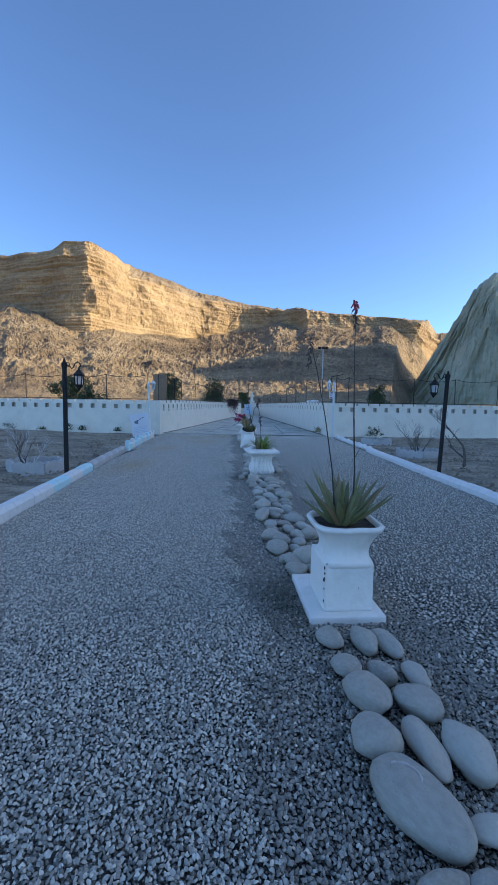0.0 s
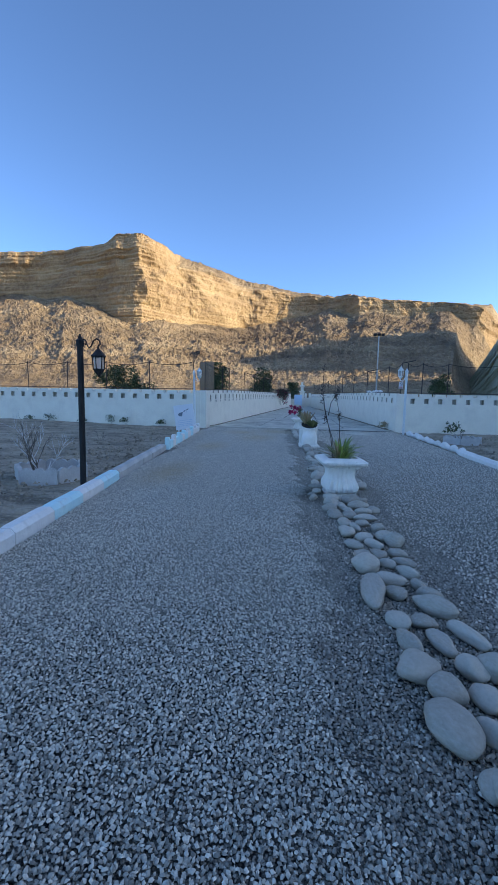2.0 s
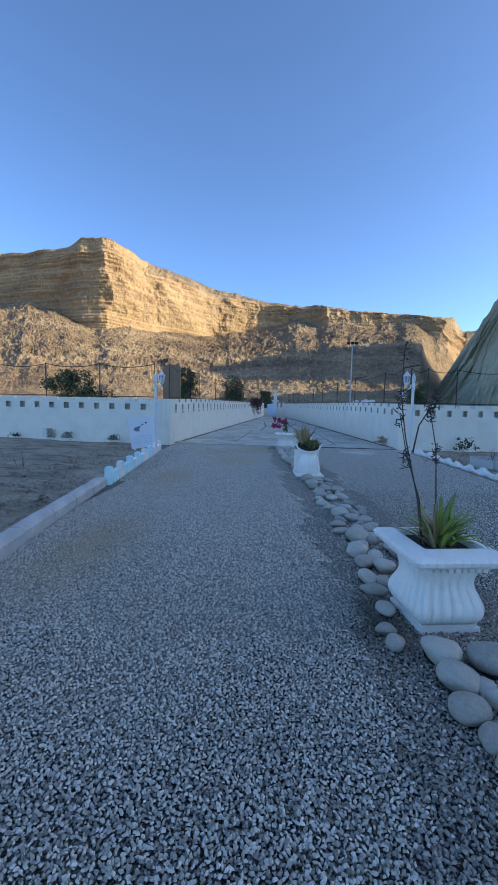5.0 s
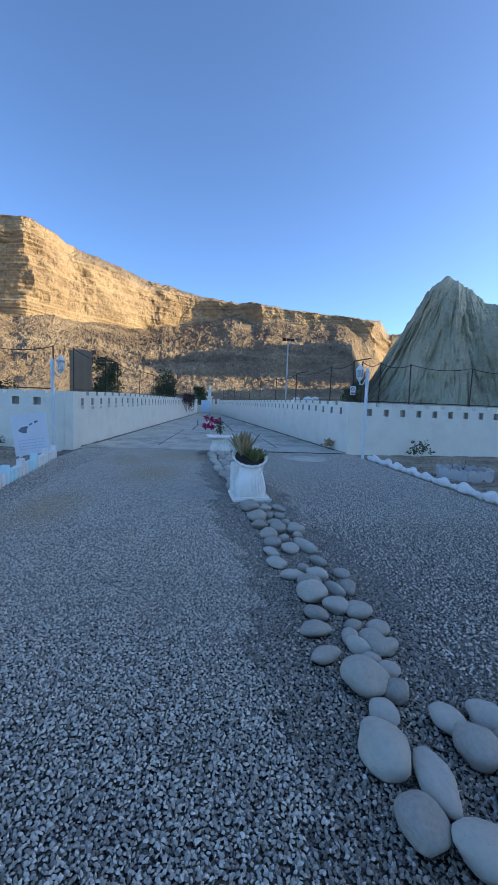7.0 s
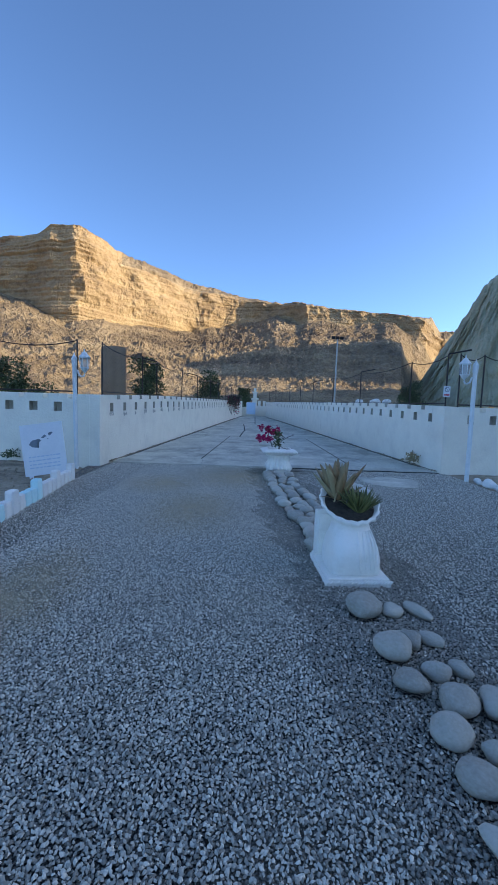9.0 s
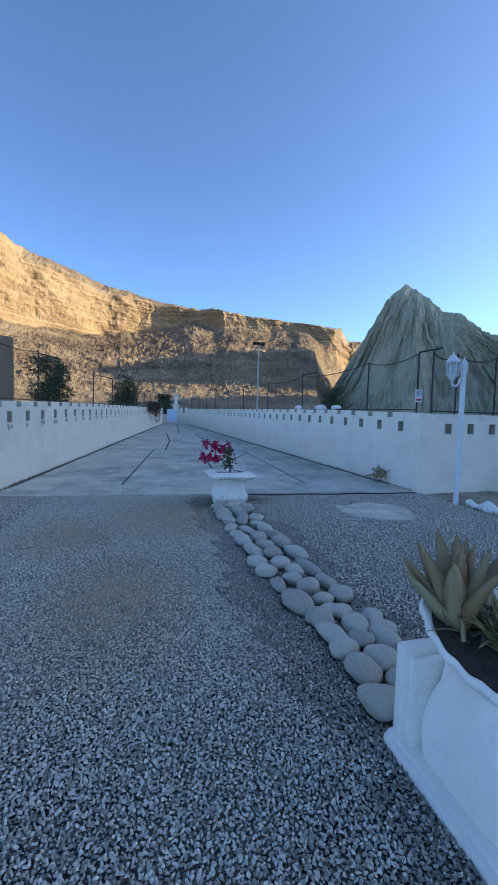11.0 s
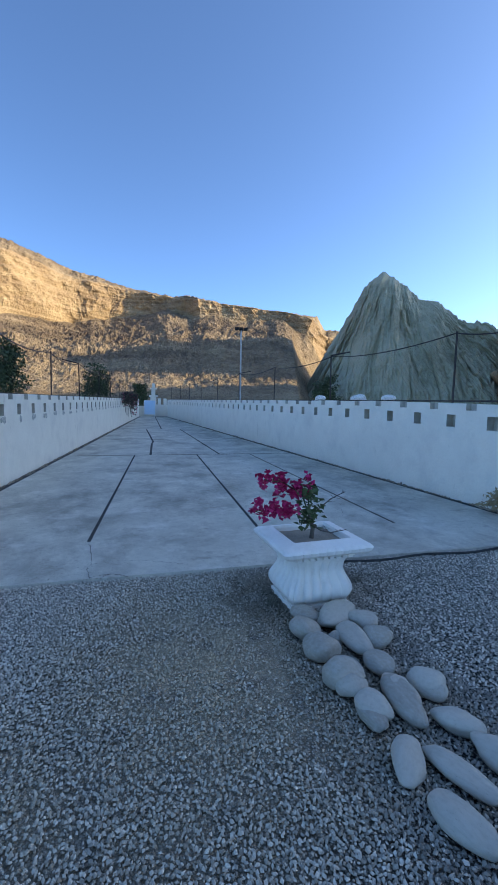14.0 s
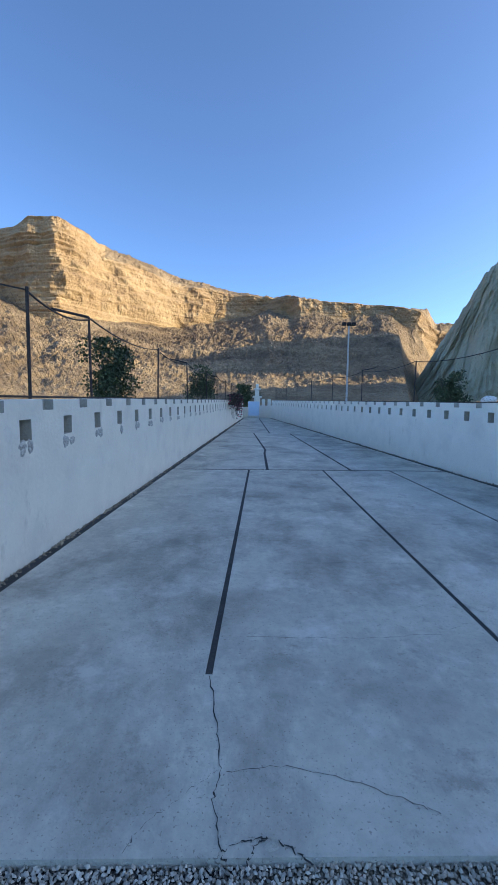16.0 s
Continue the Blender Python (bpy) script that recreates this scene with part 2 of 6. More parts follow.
M_BRACT = material("magenta_bract", (0.4, 0.008, 0.075), (0.75, 0.035, 0.2), 12, 50, 0.55, 0.1, 40, obj=0.8)
M_BOARD = material("white_sign_board", (0.66, 0.7, 0.74), (0.76, 0.79, 0.82), 3, 30, 0.45, 0.05, 20)
M_INK = material("grey_sign_print", (0.12, 0.16, 0.2), (0.2, 0.25, 0.3), 8, 40, 0.6, 0.0)
M_INK_PALE = material("pale_blue_sign_print", (0.42, 0.55, 0.68), (0.5, 0.62, 0.74), 8, 40, 0.6, 0.0)
M_BLUE = material("blue_sign_face", (0.46, 0.66, 0.84), (0.54, 0.73, 0.88), 3, 30, 0.45, 0.0)
M_RED = material("red_sign_paint", (0.45, 0.05, 0.08), (0.55, 0.08, 0.1), 8, 40, 0.5, 0.0)
M_FENCE = material("rusty_fence_steel", (0.025, 0.02, 0.018), (0.08, 0.06, 0.05), 10, 60, 0.7, 0.2, 60)
M_GALV = material("galvanised_pole", (0.5, 0.5, 0.48), (0.62, 0.62, 0.6), 6, 50, 0.5, 0.1, 40)
M_CLOTH = material("brown_shade_cloth", (0.24, 0.15, 0.09), (0.36, 0.24, 0.15), 2, 40, 0.95, 0.3, 30)

M_GLASS = bpy.data.materials.new("lantern_glass")
M_GLASS.use_nodes = True
gb = M_GLASS.node_tree.nodes["Principled BSDF"]
gb.inputs["Base Color"].default_value = (0.8, 0.85, 0.86, 1)
gb.inputs["Roughness"].default_value, gb.inputs["Transmission Weight"].default_value, gb.inputs["IOR"].default_value = 0.25, 0.6, 1.3


def rock_material(name, low, mid, high, strata=0.35, scale=0.02, bump=0.9):
    """Layered sediment: bands along z warped by noise, blotches and a rough grain."""
    m = bpy.data.materials.new(name)
    m.use_nodes = True
    nt = m.node_tree
    n, l = nt.nodes, nt.links
    bsdf = n["Principled BSDF"]
    bsdf.inputs["Roughness"].default_value = 0.95
    co = n.new("ShaderNodeTexCoord").outputs["Object"]
    mp = n.new("ShaderNodeMapping")
    mp.inputs["Scale"].default_value = (scale * 0.5, scale * 0.5, strata)
    l.new(co, mp.inputs["Vector"])
    band, blot, grain = (n.new("ShaderNodeTexNoise") for _ in range(3))
    band.inputs["Scale"].default_value, band.inputs["Detail"].default_value = 1.0, 7
    l.new(mp.outputs[0], band.inputs["Vector"])
    blot.inputs["Scale"].default_value, blot.inputs["Detail"].default_value, blot.inputs["Roughness"].default_value = 0.06, 8, 0.65
    l.new(co, blot.inputs["Vector"])
    grain.inputs["Scale"].default_value, grain.inputs["Detail"].default_value, grain.inputs["Roughness"].default_value = 0.55, 9, 0.7
    l.new(co, grain.inputs["Vector"])
    add = n.new("ShaderNodeMath")
    l.new(band.outputs["Fac"], add.inputs[0]), l.new(blot.outputs["Fac"], add.inputs[1])
    add2 = n.new("ShaderNodeMath")
    l.new(add.outputs[0], add2.inputs[0]), l.new(grain.outputs["Fac"], add2.inputs[1])
    ramp = n.new("ShaderNodeValToRGB")
    e = ramp.color_ramp.elements
    e[0].position, e[0].color = 0.38, (*low, 1)
    e[1].position, e[1].color = 0.64, (*high, 1)
    e.new(0.5).color = (*mid, 1)
    div = n.new("ShaderNodeMath")
    div.operation = "DIVIDE"
    l.new(add2.outputs[0], div.inputs[0])
    div.inputs[1].default_value = 3.0
    l.new(div.outputs[0], ramp.inputs[0]), l.new(ramp.outputs[0], bsdf.inputs["Base Color"])
    b = n.new("ShaderNodeBump")
    b.inputs["Strength"].default_value, b.inputs["Distance"].default_value = bump, 1.2
    l.new(grain.outputs["Fac"], b.inputs["Height"]), l.new(b.outputs[0], bsdf.inputs["Normal"])
    return m


M_CLIFF = rock_material("sandstone_cliff", (0.19, 0.12, 0.062), (0.39, 0.262, 0.138), (0.53, 0.39, 0.215), 0.3)
M_TALUS = rock_material("boulder_talus", (0.085, 0.057, 0.036), (0.24, 0.17, 0.1), (0.46, 0.35, 0.21), 0.12)
M_MARL = rock_material("grey_marl", (0.32, 0.295, 0.185), (0.5, 0.465, 0.31), (0.62, 0.58, 0.41), 0.03, 0.03, 0.7)


# ---- helpers ----
def raw(name, verts, faces, mat, smooth=False):
    me = bpy.data.meshes.new(name)
    me.from_pydata([tuple(v) for v in verts], [], [tuple(f) for f in faces])
    me.materials.append(mat)
    if smooth:
        me.polygons.foreach_set("use_smooth", [True] * len(me.polygons))
    me.update()
    return me


def part(name, bm, mat, parent=None, label="", smooth=False):
    """Links a bmesh (or a ready mesh) as one object under a thing."""
    if isinstance(bm, bmesh.types.BMesh):
        me = bpy.data.meshes.new(name)
        bmesh.ops.recalc_face_normals(bm, faces=bm.faces[:])
        bm.to_mesh(me)
        bm.free()
        me.materials.append(mat)
        if smooth:
            me.polygons.foreach_set("use_smooth", [True] * len(me.polygons))
    else:
        me = bm
    ob = new(name, me)
    if parent is not None:
        ob.parent = parent
    if label:
        tagged(ob, label)
    return ob


def thing(name, m, label, category, group="", kind=""):
    ob = new(name)
    ob.empty_display_size = 0.1
    ob.matrix_basis = m
    return tagged(ob, label, category, group, kind)


def box(bm, x0, x1, y0, y1, z0, z1, bevel=0.0):
    r = bmesh.ops.create_cube(bm, size=1.0, matrix=Matrix.LocRotScale(((x0 + x1) / 2, (y0 + y1) / 2, (z0 + z1) / 2), None, (x1 - x0, y1 - y0, z1 - z0)))
    if bevel:
        edges = list({e for v in r["verts"] for e in v.link_edges})
        bmesh.ops.bevel(bm, geom=edges, offset=bevel, segments=2, affect="EDGES", profile=0.6)


def tube(bm, pts, radii, sides=6, cap=True):
    """A tapered tube along points."""
    rings, n = [], len(pts)
    for i, p in enumerate(pts):
        p = Vector(p)
        d = (Vector(pts[min(i + 1, n - 1)]) - Vector(pts[max(i - 1, 0)])).normalized()
        side = d.cross(Vector((0.31, 0.9, 0.29))).normalized()
        up = d.cross(side)
        r = radii[i] if isinstance(radii, (list, tuple)) else radii
        rings.append([bm.verts.new(p + side * r * math.cos(2 * math.pi * k / sides) + up * r * math.sin(2 * math.pi * k / sides)) for k in range(sides)])
    for a, b in zip(rings, rings[1:]):
        for k in range(sides):
            bm.faces.new((a[k], a[(k + 1) % sides], b[(k + 1) % sides], b[k]))
    if cap:
        bm.faces.new(rings[0]), bm.faces.new(rings[-1])


def loft(bm, sections, sides=48, cap_bottom=True, cap_top=True):
    """sections: (z, half x, half y, squareness 2..20, flute depth, flute count)."""
    rings = []
    for z, hx, hy, sq, depth, count in sections:
        ring = []
        for k in range(sides):
            a = 2 * math.pi * (k + 0.5) / sides
            c, s = math.cos(a), math.sin(a)
            r = (abs(c) ** sq + abs(s) ** sq) ** (-1.0 / sq)
            f = 1 - depth * (0.5 + 0.5 * math.cos(a * count)) if count else 1
            if count < 0:
                along = s / c if abs(c) > abs(s) else c / s
                f = 1 - depth * (1 - abs(math.sin(math.pi * -count / 2 * (along + 1)))) ** 1.5
            ring.append(bm.verts.new((c * r * hx * f, s * r * hy * f, z)))
        rings.append(ring)
    for a, b in zip(rings, rings[1:]):
        for k in range(sides):
            bm.faces.new((a[k], a[(k + 1) % sides], b[(k + 1) % sides], b[k]))
    if cap_bottom:
        bm.faces.new(rings[0][::-1])
    if cap_top:
        bm.faces.new(rings[-1])


def blade(bm, base, way, length, width, bend=0.3, steps=6, thick=0.25):
    """A pointed fleshy leaf that bends under its weight."""
    p, d = Vector(base), Vector(way).normalized()
    side = d.cross(Vector((0, 0, 1)))
    side = side.normalized() if side.length > 0.05 else Vector((1, 0, 0))
    last = None
    for i in range(steps + 1):
        f = i / steps
        w = width * (0.75 + 0.5 * f) * (1 - f) ** 0.75 * 0.5 + 0.0012
        up = side.cross(d).normalized()
        ring = [bm.verts.new(p - side * w + up * w * 0.35), bm.verts.new(p - up * w * thick), bm.verts.new(p + side * w + up * w * 0.35), bm.verts.new(p + up * w * 0.12)]
        if last:
            for k in range(4):
                bm.faces.new((last[k], last[(k + 1) % 4], ring[(k + 1) % 4], ring[k]))
        last = ring
        p = p + d * length / steps
        d = (d + Vector((0, 0, -1)) * bend / steps).normalized()
    bm.faces.new(last)


def branches(bm, rng, base, way, length, radius, depth, spread=0.6, sides=5, tips=None, kids=(2, 3)):
    """A bare branching shrub of tapered tubes."""
    p, d = Vector(base), Vector(way).normalized()
    pts, rad = [p.copy()], [radius]
    for i in range(4):
        d = (d + Vector((rng.uniform(-1, 1), rng.uniform(-1, 1), rng.uniform(-0.3, 0.7))) * 0.16).normalized()
        p = p + d * length / 4
        pts.append(p.copy()), rad.append(radius * (1 - 0.13 * (i + 1)))
    tube(bm, pts, rad, sides)
    if tips is not None:
        tips.append((p.copy(), d.copy()))
    if depth:
        for k in range(rng.randint(*kids)):
            q = pts[rng.choice((2, 3, 4))]
            w = (d + Vector((rng.uniform(-1, 1), rng.uniform(-1, 1), rng.uniform(-0.2, 0.9))) * spread).normalized()
            branches(bm, rng, q, w, length * rng.uniform(0.55, 0.85), radius * 0.55, depth - 1, spread, max(3, sides - 1), tips, kids)


def lerp_table(rows, v):
    return float(np.interp(v, [r[0] for r in rows], [r[1] for r in rows]))


def rise(y):
    """Height of the concrete way, which climbs gently."""
    return 0.03 + 0.005 * max(0.0, y - 21.5)


# ---- ground ----
def cuts(dense0, dense1, step, far):
    inner = list(np.arange(dense0, dense1 + 0.001, step))
    out = [step * 1.0]
    while sum(out) < far:
        out.append(out[-1] * 1.5)
    left = [dense0 - sum(out[: i + 1]) for i in range(len(out))][::-1]
    right = [dense1 + sum(out[: i + 1]) for i in range(len(out))]
    return left + inner + right


def left_kerb_x(y):
    return -0.85 - 0.128 * (y - 6.0)


def build_ground():
    xs, ys = cuts(-16, 18, 0.2, 3500), cuts(-2, 24, 0.2, 3500)
    verts = []
    for y in ys:
        for x in xs:
            z = -0.03
            inside = left_kerb_x(y) - 0.1 < x < 5.55 and y < 21.5 or -2.6 < x < 5.5 and y >= 21.4
            if abs(x) < 40 and -10 < y < 60:
                if inside:
                    z = -0.12
                else:
                    z += 0.05 * noise.noise((x * 0.5, y * 0.5, 3)) + 0.04 * noise.noise((x * 1.4, y * 2.2, 9)) + 0.03 * noise.noise((x * 3.1, y * 4.0, 2))
                    z += 0.012 * max(0.0, min(12.0, -2.5 - x))
            verts.append((x, y, z))
    w = len(xs)
    faces = [(j * w + i, j * w + i + 1, (j + 1) * w + i + 1, (j + 1) * w + i) for j in range(len(ys) - 1) for i in range(w - 1)]
    ob = new("ground", raw("ground", verts, faces, M_DIRT, True))
    tagged(ob, "bare dry brown dirt ground with loose earth", "ground", kind="structure")


build_ground()


def build_gravel_bed():
    verts, faces = [], []
    ys = np.arange(-4.0, 21.5001, 0.25)
    for y in ys:
        x0, x1 = left_kerb_x(y) - 0.05, 5.5
        for i in range(29):
            x = x0 + (x1 - x0) * i / 28
            verts.append((x, y, -0.012 + 0.01 * noise.noise((x * 0.8, y * 0.8, 1))))
    for j in range(len(ys) - 1):
        for i in range(28):
            a = j * 29 + i
            faces.append((a, a + 1, a + 30, a + 29))
    ob = new("gravel_drive", raw("gravel_drive", verts, faces, M_GRAVEL_BED, True))
    return tagged(ob, "grey crushed stone gravel drive, dusty in patches", "gravel drive", kind="structure")


gravel_drive = build_gravel_bed()

# ---- walls ----
HOLE0, HOLE1, NOTCH0 = 1.2, 1.41, 1.49


def build_wall(name, x0, y0, x1, y1, inner, period, first, hole_w, notch_w, through, slope, label):
    """A whitewashed wall with a row of square openings and a row of notches in its top edge.
    inner: which side the notches are cut from (+1: left of the line from 0 to 1)."""
    length = math.hypot(x1 - x0, y1 - y0)
    u = Vector(((x1 - x0) / length, (y1 - y0) / length, 0))
    nrm = Vector((-u.y, u.x, 0)) * inner
    thick = 0.24
    s, marks = first, []
    while s < length - 0.3:
        marks.append((s - hole_w / 2, s + hole_w / 2, "hole"))
        marks.append((s + period / 2 - notch_w / 2, s + period / 2 + notch_w / 2, "notch"))
        s += period
    marks.sort()
    ss = [0.0]
    kind = []
    for a, b, k in marks:
        if b > length:
            break
        kind.append("")
        ss.append(a)
        kind.append(k)
        ss.append(b)
    kind.append("")
    ss.append(length)
    zs = [-0.15, 0.0, HOLE0, HOLE1, NOTCH0, 1.6]
    nz = len(zs) - 1

    def ztop(sv, j):
        p = Vector((x0, y0, 0)) + u * sv
        lift = rise(p.y) - 0.03 if slope else 0.0
        extra = 0.07 * min(1.0, max(0.0, (p.y - 21.0) / 5)) if slope else 0.0
        wob = 0.012 * noise.noise((p.x * 0.8, p.y * 0.8, 5)) if j == nz else 0.0
        return zs[j] + lift + (extra if j >= 2 else 0.0) + wob

    def depth(i, j):
        if i < 0 or j < 0 or i >= len(kind) or j >= nz:
            return None
        if kind[i] == "hole" and j == 2:
            return 0.14
        if kind[i] == "notch" and j == 4:
            return None if through else 0.1
        return 0.0

    bm = bmesh.new()

    def V(sv, j, d):
        p = Vector((x0, y0, 0)) + u * sv - nrm * d
        return bm.verts.new((p.x, p.y, ztop(sv, j)))

    def quad(*c):
        f = bm.faces.new([V(*v) for v in c])
        # openings and notches get a darker tan-grey than the wall face
        f.material_index = 1 if max(v[2] for v in c) in (0.14, 0.1) else 0

    for i in range(len(kind)):
        a, b = ss[i], ss[i + 1]
        for j in range(nz):
            d = depth(i, j)
            if d is None:
                continue
            quad((a, j, d), (b, j, d), (b, j + 1, d), (a, j + 1, d))
            quad((b, j, thick), (a, j, thick), (a, j + 1, thick), (b, j + 1, thick))
            for di, dj, edge in ((-1, 0, ((a, j), (a, j + 1))), (1, 0, ((b, j), (b, j + 1))), (0, -1, ((a, j), (b, j))), (0, 1, ((a, j + 1), (b, j + 1)))):
                other = depth(i + di, j + dj)
                far = thick if other is None else other
                if far > d + 1e-6:
                    (e0, f0), (e1, f1) = edge
                    quad((e0, f0, d), (e1, f1, d), (e1, f1, far), (e0, f0, far))
    bmesh.ops.remove_doubles(bm, verts=bm.verts[:], dist=0.001)
    ob = part(name, bm, M_WHITE)
    ob.data.materials.append(M_RECESS)
    return tagged(ob, label, "wall", kind="structure")


def west_x(y):
    """Inner face of the west wall; the way narrows towards its far end."""
    return -2.55 + 0.065 * (y - 20.98)


def east_x(y):
    return 5.4 - 0.075 * (y - 21.45)


W_LABEL = "whitewashed rendered wall with small square openings along its top"
END_Y = 59.0
build_wall("wall_west", -2.55, 20.98, west_x(END_Y), END_Y, -1, 0.86, 0.68, 0.2, 0.22, False, True, W_LABEL)
build_wall("wall_east", 5.4, 21.45, east_x(END_Y), END_Y, 1, 0.81, 0.67, 0.19, 0.2, False, True, W_LABEL)
build_wall("wall_south_west", -13.6, 22.2, -2.55 - 0.24, 20.985, -1, 0.59, 0.69, 0.2, 0.12, True, False, W_LABEL)
build_wall("wall_south_east", 5.64, 21.48, 22.0, 23.3, -1, 0.57, 0.42, 0.17, 0.15, True, False, W_LABEL)
build_wall("wall_far_west", -30.0, 24.5, -13.9, 22.6, -1, 0.59, 0.5, 0.2, 0.12, True, False, W_LABEL)


def build_end_wall():
    bm = bmesh.new()
    z = rise(END_Y)
    box(bm, -2.8, 1.0, END_Y, END_Y + 0.25, z - 0.1, z + 1.0, 0.02)
    ob = part("wall_north_west", bm, M_WHITE)
    tagged(ob, "low whitewashed wall closing the far end of the way", "wall", kind="structure")
    bm = bmesh.new()
    box(bm, 1.0, 5.6, END_Y + 0.6, END_Y + 0.85, z - 0.1, z + 1.15, 0.02)
    for x in (1.15, 1.7, 2.25):
        box(bm, x, x + 0.3, END_Y + 0.62, END_Y + 0.83, z + 1.15, z + 1.75, 0.02)
    ob = part("wall_north_east", bm, M_WHITE)
    tagged(ob, "low whitewashed parapet with raised blocks", "wall", kind="structure")


build_end_wall()

# ---- concrete way ----
def pebble_mesh(name, seed, mat, subdiv=2, rough=0.12):
    bm = bmesh.new()
    bmesh.ops.create_icosphere(bm, subdivisions=subdiv, radius=0.5)
    for v in bm.verts:
        f = 1 + rough * 1.6 * noise.noise(v.co * 1.6 + Vector((seed * 3.1, seed, 0))) + 0.25 * rough * noise.noise(v.co * 5 + Vector((seed, 0, seed)))
        v.co *= f
    me = bpy.data.meshes.new(name)
    bm.to_mesh(me)
    bm.free()
    me.materials.append(mat)
    me.polygons.foreach_set("use_smooth", [True] * len(me.polygons))
    return me


def build_concrete():
    bm = bmesh.new()
    v = [bm.verts.new(p) for p in ((-2.6, 22.4, rise(22.4) - 0.007), (5.45, 22.4, rise(22.4) - 0.007), (5.45, END_Y + 8, rise(END_Y + 8) - 0.007), (-2.6, END_Y + 8, rise(END_Y + 8) - 0.007))]
    bm.faces.new(v)
    way = part("concrete_way", bm, M_JOINT)
    tagged(way, "pale grey concrete way with dark open joints and stains", "concrete paving", kind="structure")
    gap = 0.022
    rows = [
        (21.5, 22.5, [[(21.5, -2.42), (59, 0.05)], [(21.5, 5.29), (59, 2.48)]]),
        (22.5, 29.9, [[(21.5, -2.42), (59, 0.05)], [(22.5, -0.42), (29.95, -0.04)], [(22.5, 1.56), (29.95, 1.72)], [(21.5, 3.42), (29.95, 3.32)], [(21.5, 5.29), (59, 2.48)]]),
        (30.0, 41.0, [[(21.5, -2.42), (59, 0.05)], [(30, 0.4), (33.6, 0.52), (33.8, 0.58), (41, 0.4)], [(30, 2.4), (41, 2.2)], [(21.5, 5.29), (59, 2.48)]]),
        (41.02, END_Y, [[(21.5, -2.42), (59, 0.05)], [(41, 1.2), (59, 1.4)], [(21.5, 5.29), (59, 2.48)]]),
    ]
    rng = random.Random(4)
    for y0, y1, lines in rows:
        for li in range(len(lines) - 1):
            n = 14
            bm = bmesh.new()
            left, right = [], []
            for k in range(n + 1):
                y = y0 + (y1 - y0) * k / n
                g = (gap if y0 < 29 else 0.034) if y0 > 22 else 0.0
                xl, xr = lerp_table(lines[li], y) + g, lerp_table(lines[li + 1], y) - g
                ye = y + (0.03 * noise.noise((xl, 0, 0)) if k == 0 and y0 < 22 else 0)
                left.append(bm.verts.new((xl, ye, rise(y)))), right.append(bm.verts.new((xr, ye, rise(y))))
            for k in range(n):
                bm.faces.new((left[k], right[k], right[k + 1], left[k + 1]))
            ext = bmesh.ops.extrude_face_region(bm, geom=bm.faces[:])
            bmesh.ops.translate(bm, verts=[e for e in ext["geom"] if isinstance(e, bmesh.types.BMVert)], vec=(0, 0, -0.1))
            part("slab", bm, M_CONCRETE, way)
    # hairline cracks in the slab nearest the gravel
    for pts in (((-0.41, 22.49), (-0.35, 22.11), (-0.32, 21.85), (-0.34, 21.71), (-0.30, 21.51), (-0.28, 21.46)), ((-0.32, 21.85), (-0.47, 21.73), (-0.61, 21.60), (-0.67, 21.50)), ((-0.29, 21.84), (-0.02, 21.87), (0.26, 21.79), (0.51, 21.68), (0.59, 21.63)), ((-0.30, 21.51), (-0.22, 21.54), (-0.12, 21.56), (-0.02, 21.50), (0.03, 21.46)), ((-0.20, 21.46), (-0.17, 21.53), (-0.12, 21.56)), ((-0.20, 22.90), (0.60, 22.88), (1.20, 22.94), (1.50, 23.10)), ((0.30, 24.20), (1.00, 24.25), (1.60, 24.20)), ((-2.30, 26.20), (-1.20, 26.30), (-0.25, 26.10)), ((2.10, 22.00), (2.50, 22.60), (2.90, 23.00), (3.30, 23.90))):
        bm = bmesh.new()
        fine = []
        for (ax, ay), (bx, by) in zip(pts, pts[1:]):
            for k in range(8):
                f = k / 8
                fine.append((ax + (bx - ax) * f + rng.uniform(-1, 1) * 0.009, ay + (by - ay) * f + rng.uniform(-1, 1) * 0.009))
        rings = []
        for i, (x, y) in enumerate(fine):
            w = (0.0024 if pts[-1][1] < 21.58 and len(pts) != 4 else 0.0012) * rng.uniform(0.4, 1.4)
            rings.append((bm.verts.new((x - w, y - w, rise(y) + 0.002)), bm.verts.new((x + w, y + w, rise(y) + 0.002))))
        for a, b in zip(rings, rings[1:]):
            bm.faces.new((a[0], a[1], b[1], b[0]))
        part("crack", bm, M_JOINT, way, "dark hairline crack")
    # broken corner at the edge: loose flat pieces
    for k, (x, y, w, l2) in enumerate(((-0.13, 21.53, 0.1, 0.055), (0.06, 21.5, 0.05, 0.04), (-0.3, 21.5, 0.05, 0.035))):
        ob = new("broken_edge", pebble_mesh("broken_edge", 70 + k, M_CONCRETE, 2, 0.4))
        ob.parent = way
        ob.matrix_basis = pose(x, y, 0.022, 3, -4 + 3 * k, 12 * k) @ Matrix.Diagonal((w, l2, 0.022, 1))
    return way


concrete_way = build_concrete()

